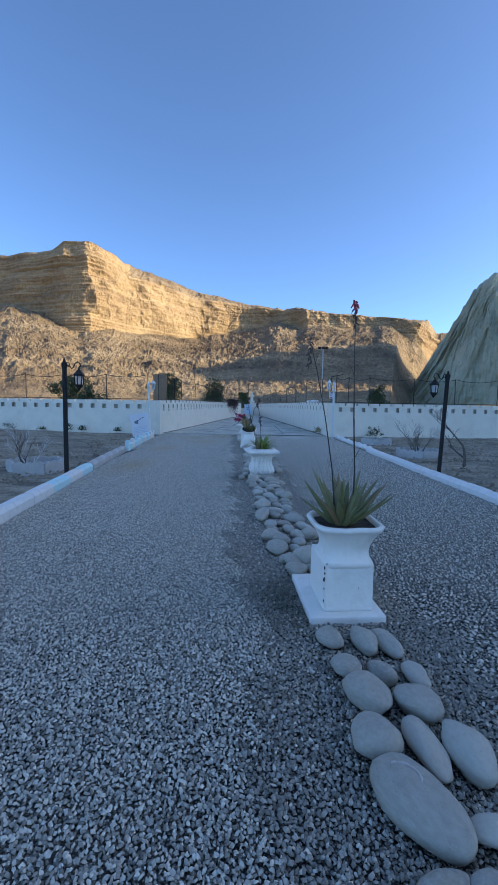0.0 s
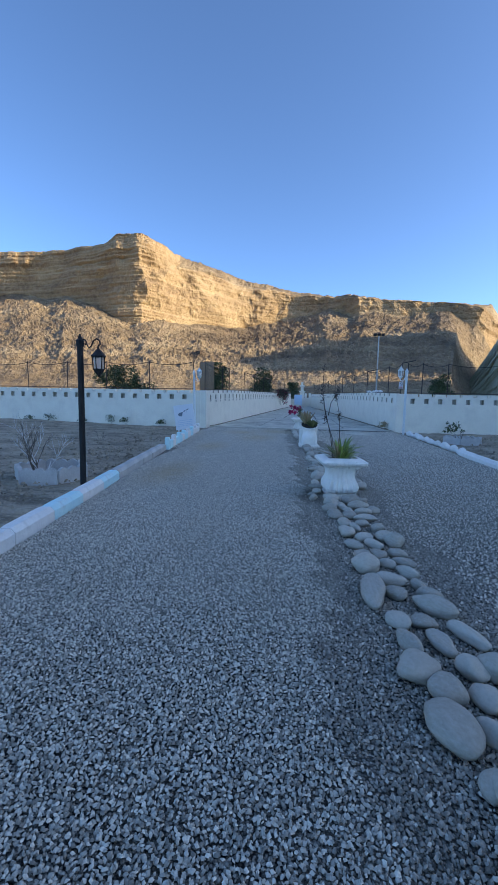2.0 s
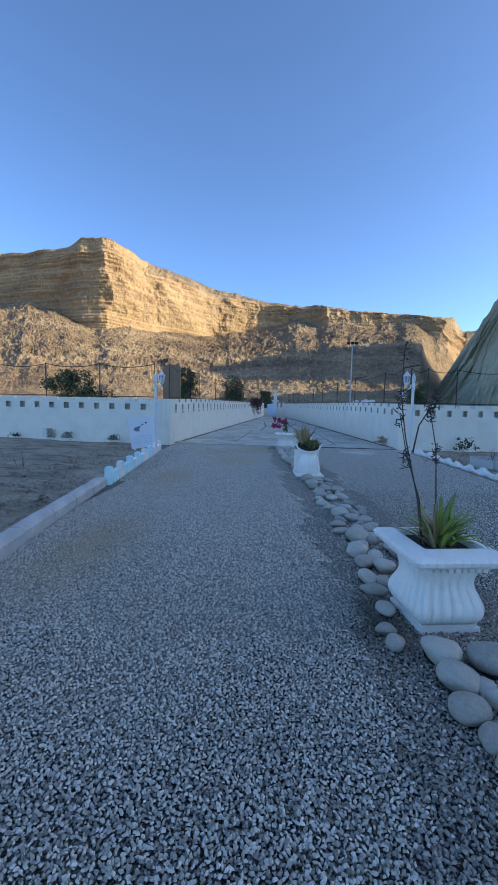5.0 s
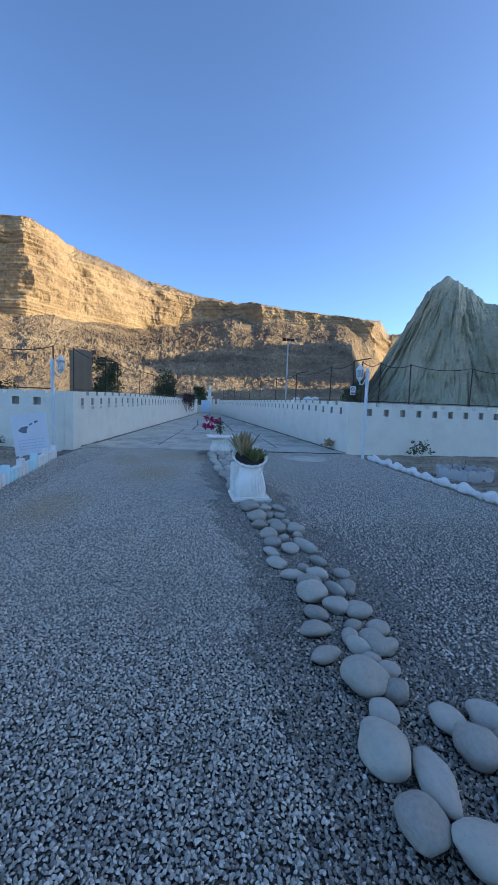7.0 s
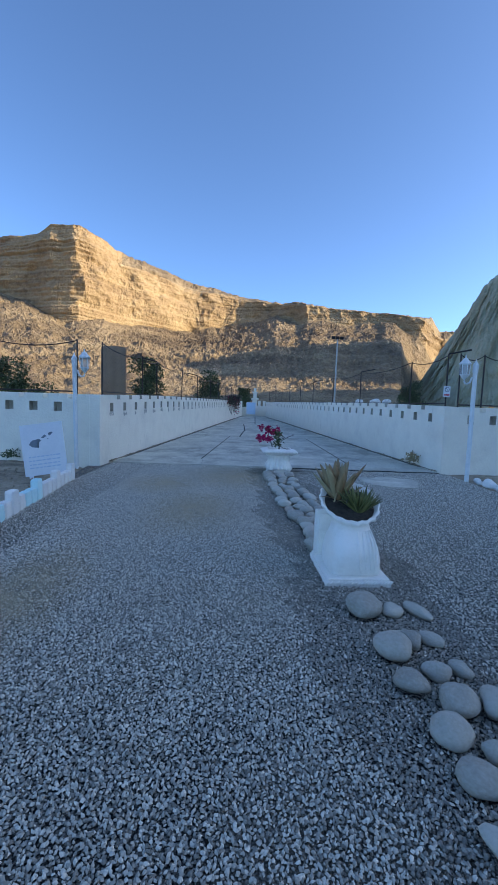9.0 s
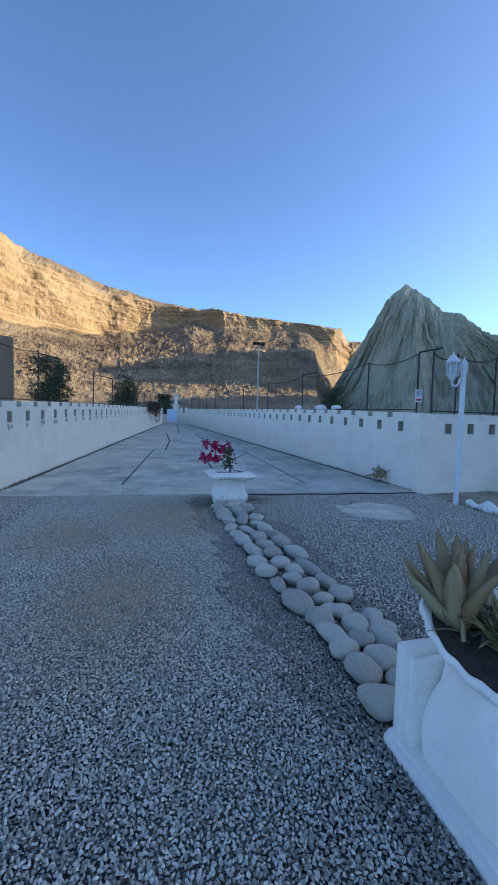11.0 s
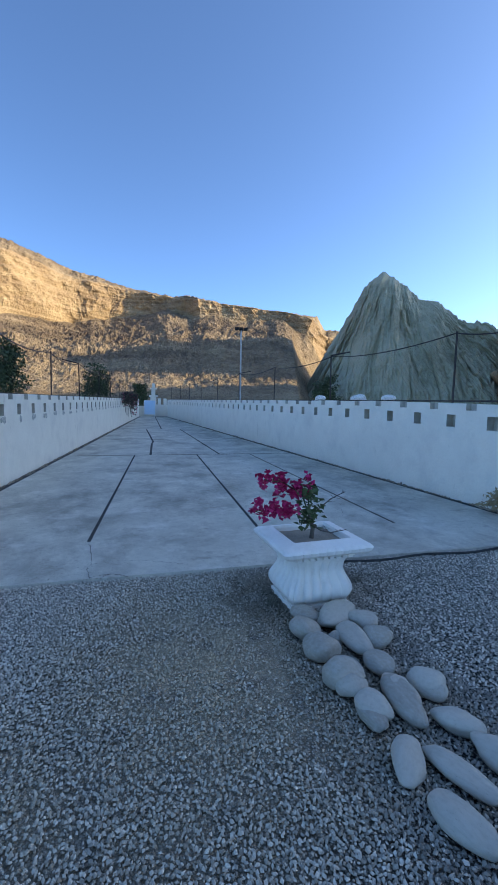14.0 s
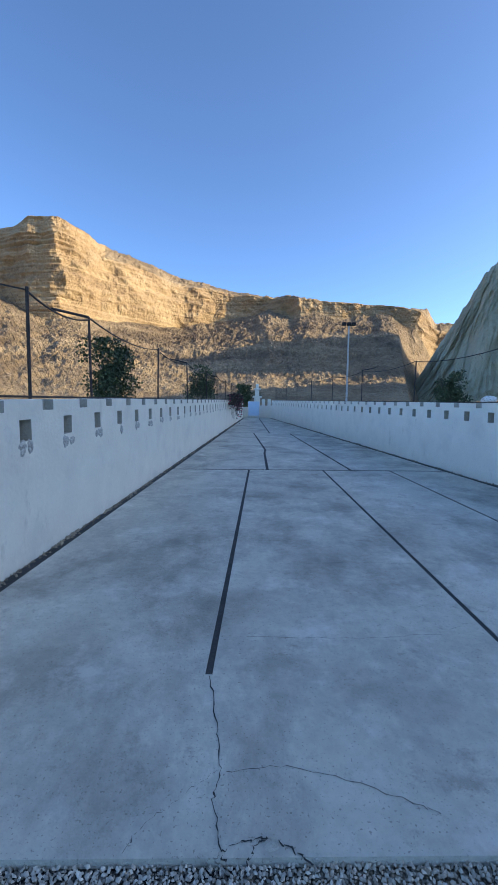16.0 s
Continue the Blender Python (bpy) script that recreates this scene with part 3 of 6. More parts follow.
# smooth mortar patch in the gravel beside the way
def flat_patch(name, cx, cy, rx, ry, z, mat, label, category, seed):
    bm = bmesh.new()
    ring = []
    for k in range(90):
        a = 2 * math.pi * k / 90
        f = 1 + 0.35 * noise.noise((math.cos(a) * 1.5, math.sin(a) * 1.5, seed)) + 0.2 * noise.noise((math.cos(a) * 5, math.sin(a) * 5, seed))
        ring.append(bm.verts.new((cx + math.cos(a) * rx * f, cy + math.sin(a) * ry * f, z)))
    top = bm.faces.new(ring)
    ext = bmesh.ops.extrude_face_region(bm, geom=[top])
    bmesh.ops.translate(bm, verts=[e for e in ext["geom"] if isinstance(e, bmesh.types.BMVert)], vec=(0, 0, -0.05))
    return tagged(part(name, bm, mat), label, category, kind="structure")


flat_patch("mortar_patch", 3.75, 20.1, 0.62, 0.55, 0.012, M_CONCRETE, "thin pale mortar patch spread over the gravel", "mortar patch", 3)
# ---- kerbs ----
def kerb_block(mat, parent, ln, top, side):
    """A concrete kerb block with a chamfered road edge and faint casting ribs."""
    bm = bmesh.new()
    prof = [(0, -0.12), (0, top - 0.05), (-0.045, top), (-0.15, top), (-0.15, -0.12)]
    n = 12
    rings = []
    for k in range(n + 1):
        y = 0.004 + (ln - 0.008) * k / n
        rib = 0.003 * (k % 2) if 0 < k < n else 0.008
        rings.append([bm.verts.new(((x - (rib if i < 3 else 0)) * side, y, z - (0.008 if k in (0, n) and i in (2, 3) else 0))) for i, (x, z) in enumerate(prof)])
    for a, b in zip(rings, rings[1:]):
        for i in range(5):
            bm.faces.new((a[i], a[(i + 1) % 5], b[(i + 1) % 5], b[i]))
    bm.faces.new(rings[0]), bm.faces.new(rings[-1])
    return part("kerb_block", bm, mat, parent)


def build_left_kerb():
    """Kerb blocks of worn pastel paint; the last stretch is a row of low pickets."""
    line = thing("kerb_west", pose(0, 0, 0), "low kerb of concrete blocks in worn pastel paint", "kerb", kind="structure")
    y, k = -3.0, 0
    seq = [M_KERB, M_KERB_BLUE, M_KERB, M_KERB, M_KERB, M_KERB, M_KERB_BLUE, M_KERB, M_KERB, M_KERB_BLUE, M_KERB, M_KERB, M_KERB, M_KERB, M_KERB_BLUE, M_KERB, M_KERB_BLUE, M_KERB_GREY, M_KERB_GREY, M_KERB_GREY, M_KERB_GREY, M_KERB_GREY]
    rng = random.Random(2)
    angle = math.degrees(math.atan(0.128))
    while y < 13.5:
        ln = 0.76
        ob = kerb_block(seq[k % len(seq)], line, ln, 0.15 + rng.uniform(-0.006, 0.006), 1)
        ob.matrix_basis = pose(left_kerb_x(y), y, 0, 0, 0, angle + rng.uniform(-0.5, 0.5))
        y += ln * math.cos(radians(angle))
        k += 1
    pick = thing("picket_edging", pose(0, 0, 0), "low white and pale blue concrete picket edging beside the gravel", "garden edging")
    k, s = 0, 0.0
    p0, p1 = Vector((-1.78, 13.6, 0)), Vector((-2.42, 19.2, 0))
    d = (p1 - p0)
    total = d.length
    d.normalize()
    ang = math.degrees(math.atan2(-d.x, d.y))
    while s < total:
        tall = k % 4 == 0
        bm = bmesh.new()
        h = 0.3 if tall else 0.2
        w = 0.17 if tall else 0.15
        box(bm, -0.1, 0.02, 0, w, -0.1, h, 0.03)
        box(bm, -0.08, 0, w, w + 0.05, -0.1, 0.1, 0.005)
        mat = M_KERB_BLUE if (k // 3) % 2 == 0 and k < 24 or k in (5, 9) else M_KERB
        ob = part("picket", bm, mat, pick)
        ob.matrix_basis = pose(p0.x + d.x * s, p0.y + d.y * s, 0, 0, 0, ang)
        s += w + 0.045
        k += 1


build_left_kerb()


def build_right_kerb():
    line = thing("kerb_east", pose(0, 0, 0), "low white painted concrete kerb beside the gravel", "kerb", kind="structure")
    rng = random.Random(7)
    y = -3.0
    while y < 14.3:
        ob = kerb_block(M_KERB, line, 0.76, 0.13, -1)
        ob.matrix_basis = pose(5.48 + 0.01 * rng.uniform(-1, 1), y, rng.uniform(-0.01, 0.006), 0, 0, rng.uniform(-0.6, 0.6))
        y += 0.76


build_right_kerb()


# ---- cobbles ----
COBBLE_MESHES = [pebble_mesh("river_stone", s, M_COBBLE, 3, 0.22) for s in range(9)]


def cobble(x, y, length, width, height, turn, k, label="smooth grey river stone laid in the gravel median", group="river stones of the median", z=0.0):
    ob = new("river_stone", COBBLE_MESHES[k % 9])
    ob.matrix_basis = pose(x, y, z + height * 0.4, 0, 0, turn) @ Matrix.Diagonal((width, length, height, 1))
    return tagged(ob, label, "stone", group)


stone_count = [0]
STONE_BEDS = []


def lay(x, y, length, width, turn):
    """One river stone of the median, bedded in the gravel."""
    stone_count[0] += 1
    k = stone_count[0]
    far = 1.0 if y < 4 or 10.7 < y < 11.6 or 16.8 < y < 17.8 else 1.12
    length, width = length * far, width * far
    STONE_BEDS.append((x, y, length, width, turn))
    size = "large" if length > 0.26 else "small" if length < 0.15 else "oval"
    return cobble(x, y, length, width, min(0.16, max(0.085, 0.68 * width)), turn, k, size + " smooth grey river stone laid in the gravel median")


# stretch seen from y = 1.3
lay(2.44, 3.61, 0.20, 0.14, 29)
lay(2.63, 3.59, 0.27, 0.14, 11)
lay(2.76, 3.58, 0.29, 0.12, 12)
lay(2.47, 3.35, 0.17, 0.14, 52)
lay(2.65, 3.30, 0.16, 0.13, 32)
lay(2.81, 3.30, 0.17, 0.12, 30)
lay(2.54, 3.12, 0.24, 0.18, 22)
lay(2.74, 3.09, 0.23, 0.18, 34)
lay(2.68, 2.85, 0.31, 0.13, 7)
lay(2.50, 2.87, 0.21, 0.19, -74)
lay(2.83, 2.82, 0.30, 0.17, 5)
veined = lay(2.56, 2.6, 0.4, 0.21, 26)
veined["label"] = "large grey river stone with a pale curved vein"
bm, vein, which = bmesh.new(), [], stone_count[0] % 9
for step in range(13):
    turn = radians(-75 + 17 * step)
    way = Vector((0.2 * math.cos(turn), 0.16 + 0.16 * math.sin(turn), 0))
    way = Vector((way.x, way.y, math.sqrt(0.25 - way.x ** 2 - way.y ** 2)))
    swell = 1 + 0.22 * 1.6 * noise.noise(way * 1.6 + Vector((which * 3.1, which, 0))) + 0.25 * 0.22 * noise.noise(way * 5 + Vector((which, 0, which)))
    vein.append(way * swell * 0.998)
tube(bm, vein, [0.008 + 0.02 * math.sin(math.pi * (step + 0.5) / 13) for step in range(13)], 6)
part("vein", bm, M_KERB_GREY, veined, "pale quartz vein", smooth=True)
lay(2.77, 2.52, 0.16, 0.10, -89)
lay(2.53, 2.36, 0.17, 0.10, -73)
lay(2.66, 2.36, 0.12, 0.10, -28)
# stretch seen from y = 3.4
lay(2.06, 7.92, 0.20, 0.11, 11)
lay(2.05, 7.61, 0.21, 0.14, -3)
lay(2.15, 7.78, 0.15, 0.08, 23)
lay(2.24, 7.94, 0.15, 0.09, -79)
lay(2.37, 7.78, 0.14, 0.13, -35)
lay(2.20, 7.48, 0.16, 0.12, 66)
lay(2.38, 7.51, 0.17, 0.15, 51)
lay(2.46, 7.39, 0.17, 0.17, 63)
lay(2.07, 7.25, 0.16, 0.10, 68)
lay(2.27, 7.28, 0.18, 0.09, 41)
lay(2.26, 7.03, 0.16, 0.12, -1)
lay(2.43, 7.08, 0.15, 0.12, 80)
lay(2.12, 6.99, 0.15, 0.12, -19)
lay(2.11, 6.74, 0.21, 0.20, 85)
lay(2.30, 6.85, 0.15, 0.08, 38)
lay(2.42, 6.89, 0.18, 0.08, 61)
lay(2.42, 6.69, 0.17, 0.10, 43)
lay(2.10, 6.33, 0.42, 0.16, -1)
lay(2.27, 6.53, 0.19, 0.12, 76)
lay(2.25, 6.32, 0.16, 0.12, 30)
lay(2.44, 6.47, 0.12, 0.08, 36)
lay(2.48, 6.34, 0.16, 0.08, 67)
lay(2.46, 6.14, 0.27, 0.15, 53)
lay(2.19, 5.95, 0.17, 0.12, 19)
lay(2.34, 5.95, 0.15, 0.11, -80)
lay(2.20, 5.72, 0.19, 0.10, 19)
lay(2.37, 5.75, 0.20, 0.11, 27)
lay(2.56, 5.83, 0.25, 0.09, 27)
lay(2.19, 5.48, 0.22, 0.16, -47)
lay(2.45, 5.52, 0.15, 0.14, 21)
lay(2.27, 5.34, 0.17, 0.15, 37)
lay(2.57, 5.54, 0.18, 0.17, -86)
lay(2.44, 5.32, 0.16, 0.12, -7)
lay(2.21, 5.12, 0.26, 0.17, 22)
lay(2.39, 5.10, 0.15, 0.10, 34)
lay(2.29, 4.87, 0.12, 0.10, -28)
# stretch seen from y = 9.7
lay(1.70, 14.52, 0.24, 0.21, 3)
lay(1.91, 14.53, 0.16, 0.12, -46)
lay(2.09, 14.54, 0.23, 0.10, 30)
lay(1.74, 14.03, 0.22, 0.20, 2)
lay(1.89, 14.15, 0.17, 0.12, 2)
lay(2.03, 14.17, 0.16, 0.09, 42)
lay(1.74, 13.72, 0.16, 0.15, -88)
lay(1.92, 13.83, 0.14, 0.12, 77)
lay(2.06, 13.86, 0.12, 0.09, 52)
lay(1.91, 13.57, 0.18, 0.16, -31)
lay(2.12, 13.56, 0.20, 0.17, -38)
lay(1.78, 13.39, 0.17, 0.16, -75)
lay(2.09, 13.37, 0.11, 0.09, 43)
lay(1.93, 13.28, 0.11, 0.09, 53)
lay(1.79, 13.15, 0.17, 0.14, 48)
lay(1.92, 12.96, 0.19, 0.14, 30)
lay(2.10, 13.04, 0.33, 0.13, 20)
lay(1.73, 12.88, 0.17, 0.09, 43)
lay(1.75, 12.59, 0.18, 0.12, 32)
lay(2.12, 12.65, 0.19, 0.08, 31)
lay(1.95, 12.48, 0.10, 0.08, 49)
lay(1.83, 12.34, 0.19, 0.10, 73)
lay(2.03, 12.34, 0.19, 0.13, 41)
lay(2.25, 12.37, 0.15, 0.10, 26)
lay(1.91, 12.17, 0.18, 0.16, 57)
lay(2.10, 12.07, 0.20, 0.09, 20)
lay(2.21, 12.11, 0.19, 0.12, 4)
lay(1.90, 11.97, 0.19, 0.19, 0)
lay(2.02, 11.81, 0.18, 0.15, 38)
lay(1.86, 11.71, 0.16, 0.12, 50)
lay(2.16, 11.73, 0.18, 0.14, -69)
lay(2.05, 11.54, 0.13, 0.11, -10)
lay(2.20, 11.51, 0.15, 0.14, 45)
lay(1.81, 11.51, 0.20, 0.14, -71)
lay(2.01, 11.33, 0.17, 0.12, 36)
lay(2.18, 11.32, 0.15, 0.13, -37)
lay(1.78, 11.24, 0.18, 0.10, -68)
lay(2.02, 11.19, 0.12, 0.10, 75)
lay(1.92, 11.02, 0.24, 0.24, 8)
lay(2.09, 11.10, 0.14, 0.10, -76)
lay(2.05, 10.94, 0.15, 0.14, 16)
lay(1.94, 10.81, 0.18, 0.12, 4)
# stretch seen from y = 15.8
lay(1.70, 19.63, 0.18, 0.17, -39)
lay(1.26, 19.69, 0.16, 0.15, -89)
lay(1.48, 19.54, 0.31, 0.16, 4)
lay(1.27, 19.47, 0.19, 0.11, -1)
lay(1.65, 19.34, 0.22, 0.13, 41)
lay(1.27, 19.20, 0.24, 0.13, -36)
lay(1.46, 19.09, 0.33, 0.11, 23)
lay(1.69, 19.09, 0.29, 0.15, 14)
lay(1.31, 18.91, 0.26, 0.13, 16)
lay(1.51, 18.70, 0.19, 0.19, 60)
lay(1.74, 18.76, 0.18, 0.16, 43)
lay(1.32, 18.60, 0.20, 0.18, 51)
lay(1.76, 18.50, 0.27, 0.17, 3)
lay(1.54, 18.42, 0.23, 0.17, 14)
lay(1.38, 18.27, 0.37, 0.15, 11)
lay(1.56, 18.14, 0.19, 0.18, 27)
lay(1.81, 18.15, 0.38, 0.16, 18)
lay(1.35, 17.93, 0.25, 0.16, 17)
lay(1.55, 17.86, 0.19, 0.17, 53)
lay(1.81, 17.74, 0.41, 0.15, 15)
lay(1.64, 17.66, 0.19, 0.18, 52)
lay(1.39, 17.67, 0.20, 0.18, 55)
lay(1.57, 17.48, 0.19, 0.17, 33)
lay(1.85, 17.38, 0.27, 0.16, 10)
lay(1.42, 17.39, 0.32, 0.12, 0)
lay(1.64, 17.25, 0.22, 0.21, 31)
lay(1.88, 17.11, 0.23, 0.20, 1)
lay(1.46, 17.03, 0.38, 0.21, 14)
lay(1.69, 17.05, 0.19, 0.15, -74)
lay(1.67, 16.86, 0.19, 0.15, -17)
lay(1.54, 16.77, 0.17, 0.15, -47)
# stretch seen from y = 6.6
lay(1.98, 8.93, 0.22, 0.18, 5)
lay(1.97, 8.69, 0.20, 0.18, 28)
lay(2.22, 8.86, 0.22, 0.20, -30)
lay(2.07, 8.64, 0.16, 0.11, 0)
lay(1.93, 8.48, 0.17, 0.15, 63)
lay(1.97, 8.33, 0.17, 0.11, -26)
lay(1.84, 10.59, 0.24, 0.18, 6)
lay(1.98, 10.46, 0.24, 0.13, 6)
lay(1.85, 10.29, 0.17, 0.14, 1)
lay(2.00, 10.21, 0.17, 0.16, 6)
lay(1.80, 9.97, 0.21, 0.13, 6)
lay(1.91, 9.90, 0.16, 0.10, 6)
lay(1.80, 9.74, 0.20, 0.10, 78)
lay(1.81, 9.45, 0.17, 0.11, 5)
lay(1.74, 9.16, 0.11, 0.08, -87)
lay(1.75, 9.02, 0.12, 0.10, 2)
lay(1.99, 11.42, 0.16, 0.11, 7)
lay(2.11, 11.33, 0.24, 0.15, 0)
# stretch seen from y = 14.0
lay(1.55, 15.86, 0.22, 0.19, 7)
lay(1.58, 16.12, 0.22, 0.18, -1)
lay(1.75, 16.20, 0.19, 0.18, -45)
lay(1.74, 16.03, 0.16, 0.12, -33)
lay(1.57, 16.36, 0.20, 0.16, -42)
lay(1.73, 16.44, 0.18, 0.15, -46)
lay(1.89, 16.42, 0.23, 0.16, 16)
# stretch seen from y = 18.4
lay(1.30, 20.47, 0.19, 0.16, 72)
lay(1.51, 20.39, 0.33, 0.19, -54)
lay(1.68, 20.30, 0.21, 0.18, 7)
lay(1.23, 20.28, 0.21, 0.18, 28)
lay(1.51, 20.12, 0.36, 0.16, 2)
lay(1.40, 20.15, 0.10, 0.09, 73)
lay(1.24, 20.05, 0.21, 0.21, -55)
lay(1.66, 20.09, 0.20, 0.18, -16)
lay(1.25, 19.78, 0.21, 0.21, -64)
# stretch seen from y = 2.9
lay(2.33, 4.81, 0.19, 0.14, 41)
lay(2.48, 4.83, 0.22, 0.22, 19)
lay(2.35, 4.60, 0.17, 0.15, 15)
lay(2.48, 4.62, 0.12, 0.10, 12)
lay(1.30, 19.53, 0.2, 0.15, 20)
lay(1.49, 19.62, 0.2, 0.14, -8)
lay(1.68, 19.6, 0.22, 0.15, 12)
lay(1.52, 19.85, 0.2, 0.15, 15)
lay(2.28, 8.62, 0.23, 0.16, -78)
lay(2.38, 8.96, 0.15, 0.11, -40)
lay(2.10, 8.54, 0.13, 0.08, 15)
lay(2.15, 8.42, 0.11, 0.07, -80)
lay(1.98, 8.19, 0.15, 0.12, -82)
lay(2.14, 8.22, 0.16, 0.13, -70)
lay(2.31, 8.39, 0.21, 0.13, -72)
lay(2.44, 8.50, 0.16, 0.13, -50)
lay(2.32, 8.15, 0.23, 0.12, -80)
# stretches where the stones lie close behind a planter
fill = random.Random(11)
for y0, y1, x0, x1 in ((9.9, 10.75, 2.3, 2.2), (16.55, 16.8, 1.77, 1.75)):
    y = y0
    while y < y1:
        for c in (0, 1) if y0 < 12 else (-1, 0, 1):
            lay(x0 + (x1 - x0) * (y - y0) / (y1 - y0) + c * 0.19 + fill.uniform(-0.02, 0.02), y + fill.uniform(-0.04, 0.04) + (0.08 if c == 0 else 0), fill.uniform(0.17, 0.24), fill.uniform(0.13, 0.17), fill.uniform(-40, 40))
        y += 0.2


# ---- planters ----
def flower_bed(parent, mat, hx, hy, z, sq=8):
    bm = bmesh.new()
    loft(bm, [(z - 0.03, hx, hy, sq, 0, 0), (z, hx, hy, sq, 0, 0)], 32)
    bmesh.ops.subdivide_edges(bm, edges=bm.edges[:], cuts=1)
    for v in bm.verts:
        v.co.z += 0.012 * noise.noise(v.co * 14)
    part("soil", bm, mat, parent, "dark potting soil" if mat is M_SOIL else "dry sandy soil")


def fluted_planter(m, label, soil):
    """Rectangular cast planter: stepped plinth, bulging fluted body, dentil band and a broad flat rim."""
    pot = thing("planter", m, label, "planter", "planters of the median")
    bm = bmesh.new()
    box(bm, -0.245, 0.245, -0.225, 0.225, -0.03, 0.03, 0.006)
    box(bm, -0.23, 0.23, -0.21, 0.21, 0.03, 0.055, 0.006)
    part("plinth", bm, M_POT, pot)
    bm = bmesh.new()
    secs = []
    for f in range(13):
        t = f / 12
        w = 0.218 + 0.085 * math.sin(min(1.0, 0.1 + t * 1.45) * math.pi) * (1 - t) + 0.03 * max(0, t - 0.72) / 0.28
        dep = 0.17 * math.sin(min(1, t * 1.1) * math.pi) ** 0.5 if 0.02 < t < 0.9 else 0.0
        secs.append((0.055 + 0.365 * t, w, w * 0.93, 9, dep, -6))
    loft(bm, secs, 192)
    part("body", bm, M_POT, pot, "fluted bulging body", smooth=True)
    bm = bmesh.new()
    for side in range(4):
        for i in range(9):
            a = -0.22 + 0.44 * i / 8
            x, y = ((a, -0.248), (0.266, a * 0.93), (a, 0.248), (-0.266, a * 0.93))[side]
            box(bm, x - 0.02, x + 0.02, y - 0.02, y + 0.02, 0.405, 0.45, 0.006)
    part("dentil_band", bm, M_POT, pot)
    bm = bmesh.new()
    outer = [(0.43, 0.27, 0.25), (0.455, 0.345, 0.325), (0.475, 0.372, 0.35), (0.5, 0.378, 0.356), (0.52, 0.36, 0.338), (0.545, 0.27, 0.25), (0.548, 0.245, 0.225), (0.53, 0.235, 0.215), (0.44, 0.225, 0.205)]
    loft(bm, [(z, a, b, 40, 0.022 if 0.47 < z < 0.53 and a > 0.3 else 0, -11) for z, a, b in outer], 240, True, False)
    part("rim", bm, M_POT, pot, smooth=False)
    flower_bed(pot, soil, 0.236, 0.216, 0.5, 40)
    return pot


def square_urn(m):
    """Square pedestal planter: flat base slab, box body, flared square bowl with a ribbed side."""
    pot = thing("planter", m, "white painted square pedestal planter, chipped at the corner", "planter", "planters of the median")
    bm = bmesh.new()
    box(bm, -0.26, 0.225, -0.24, 0.46, -0.03, 0.045, 0.014)
    part("base_slab", bm, M_POT, pot)
    bm = bmesh.new()
    box(bm, -0.165, 0.158, -0.17, 0.23, 0.045, 0.362, 0.016)
    part("body", bm, M_POT, pot)
    bm = bmesh.new()
    loft(bm, [(0.33, 0.15, 0.172, 10, 0, 0), (0.352, 0.158, 0.186, 9, 0, 0), (0.372, 0.153, 0.18, 8, 0, 0), (0.392, 0.142, 0.165, 7, 0, 0), (0.425, 0.139, 0.158, 6, 0.015, 20), (0.465, 0.148, 0.165, 5.5, 0.035, 20), (0.51, 0.168, 0.185, 5, 0.04, 20), (0.55, 0.194, 0.21, 5, 0.03, 20), (0.566, 0.207, 0.222, 5, 0.012, 20), (0.574, 0.22, 0.236, 4.5, 0.012, 26), (0.588, 0.227, 0.243, 4.5, 0.016, 26), (0.6, 0.225, 0.241, 4.5, 0.016, 26), (0.607, 0.215, 0.23, 4.5, 0.01, 26), (0.605, 0.2, 0.214, 4.5, 0.006, 26), (0.59, 0.192, 0.204, 4.5, 0, 0), (0.54, 0.18, 0.19, 4.5, 0, 0)], 160, True, False)
    for v in bm.verts:
        v.co.z += (0.006 * noise.noise(Vector((v.co.x * 9, v.co.y * 9, 2)))) if v.co.z > 0.56 else 0
    part("bowl", bm, M_POT, pot, "flared ribbed bowl with a rolled rim", smooth=True)
    for x, z, s in ((-0.165, 0.335, 0.005), (-0.163, 0.3, 0.004), (-0.166, 0.26, 0.006), (-0.165, 0.2, 0.003), (-0.166, 0.12, 0.004), (-0.15, 0.36, 0.003), (0.06, 0.2, 0.002)):
        bm = bmesh.new()
        bmesh.ops.create_icosphere(bm, subdivisions=2, radius=1.0)
        for v in bm.verts:
            v.co = Vector((x, -0.1695, z)) + Vector((v.co.x * s, v.co.y * 0.003, v.co.z * s * 2.6)) * (1 + 0.5 * noise.noise(v.co * 2 + Vector((x * 90, z * 90, 0))))
        part("chip", bm, M_JOINT, pot, "dark chipped edge")
    flower_bed(pot, M_SOIL, 0.186, 0.197, 0.575, 4.5)
    return pot


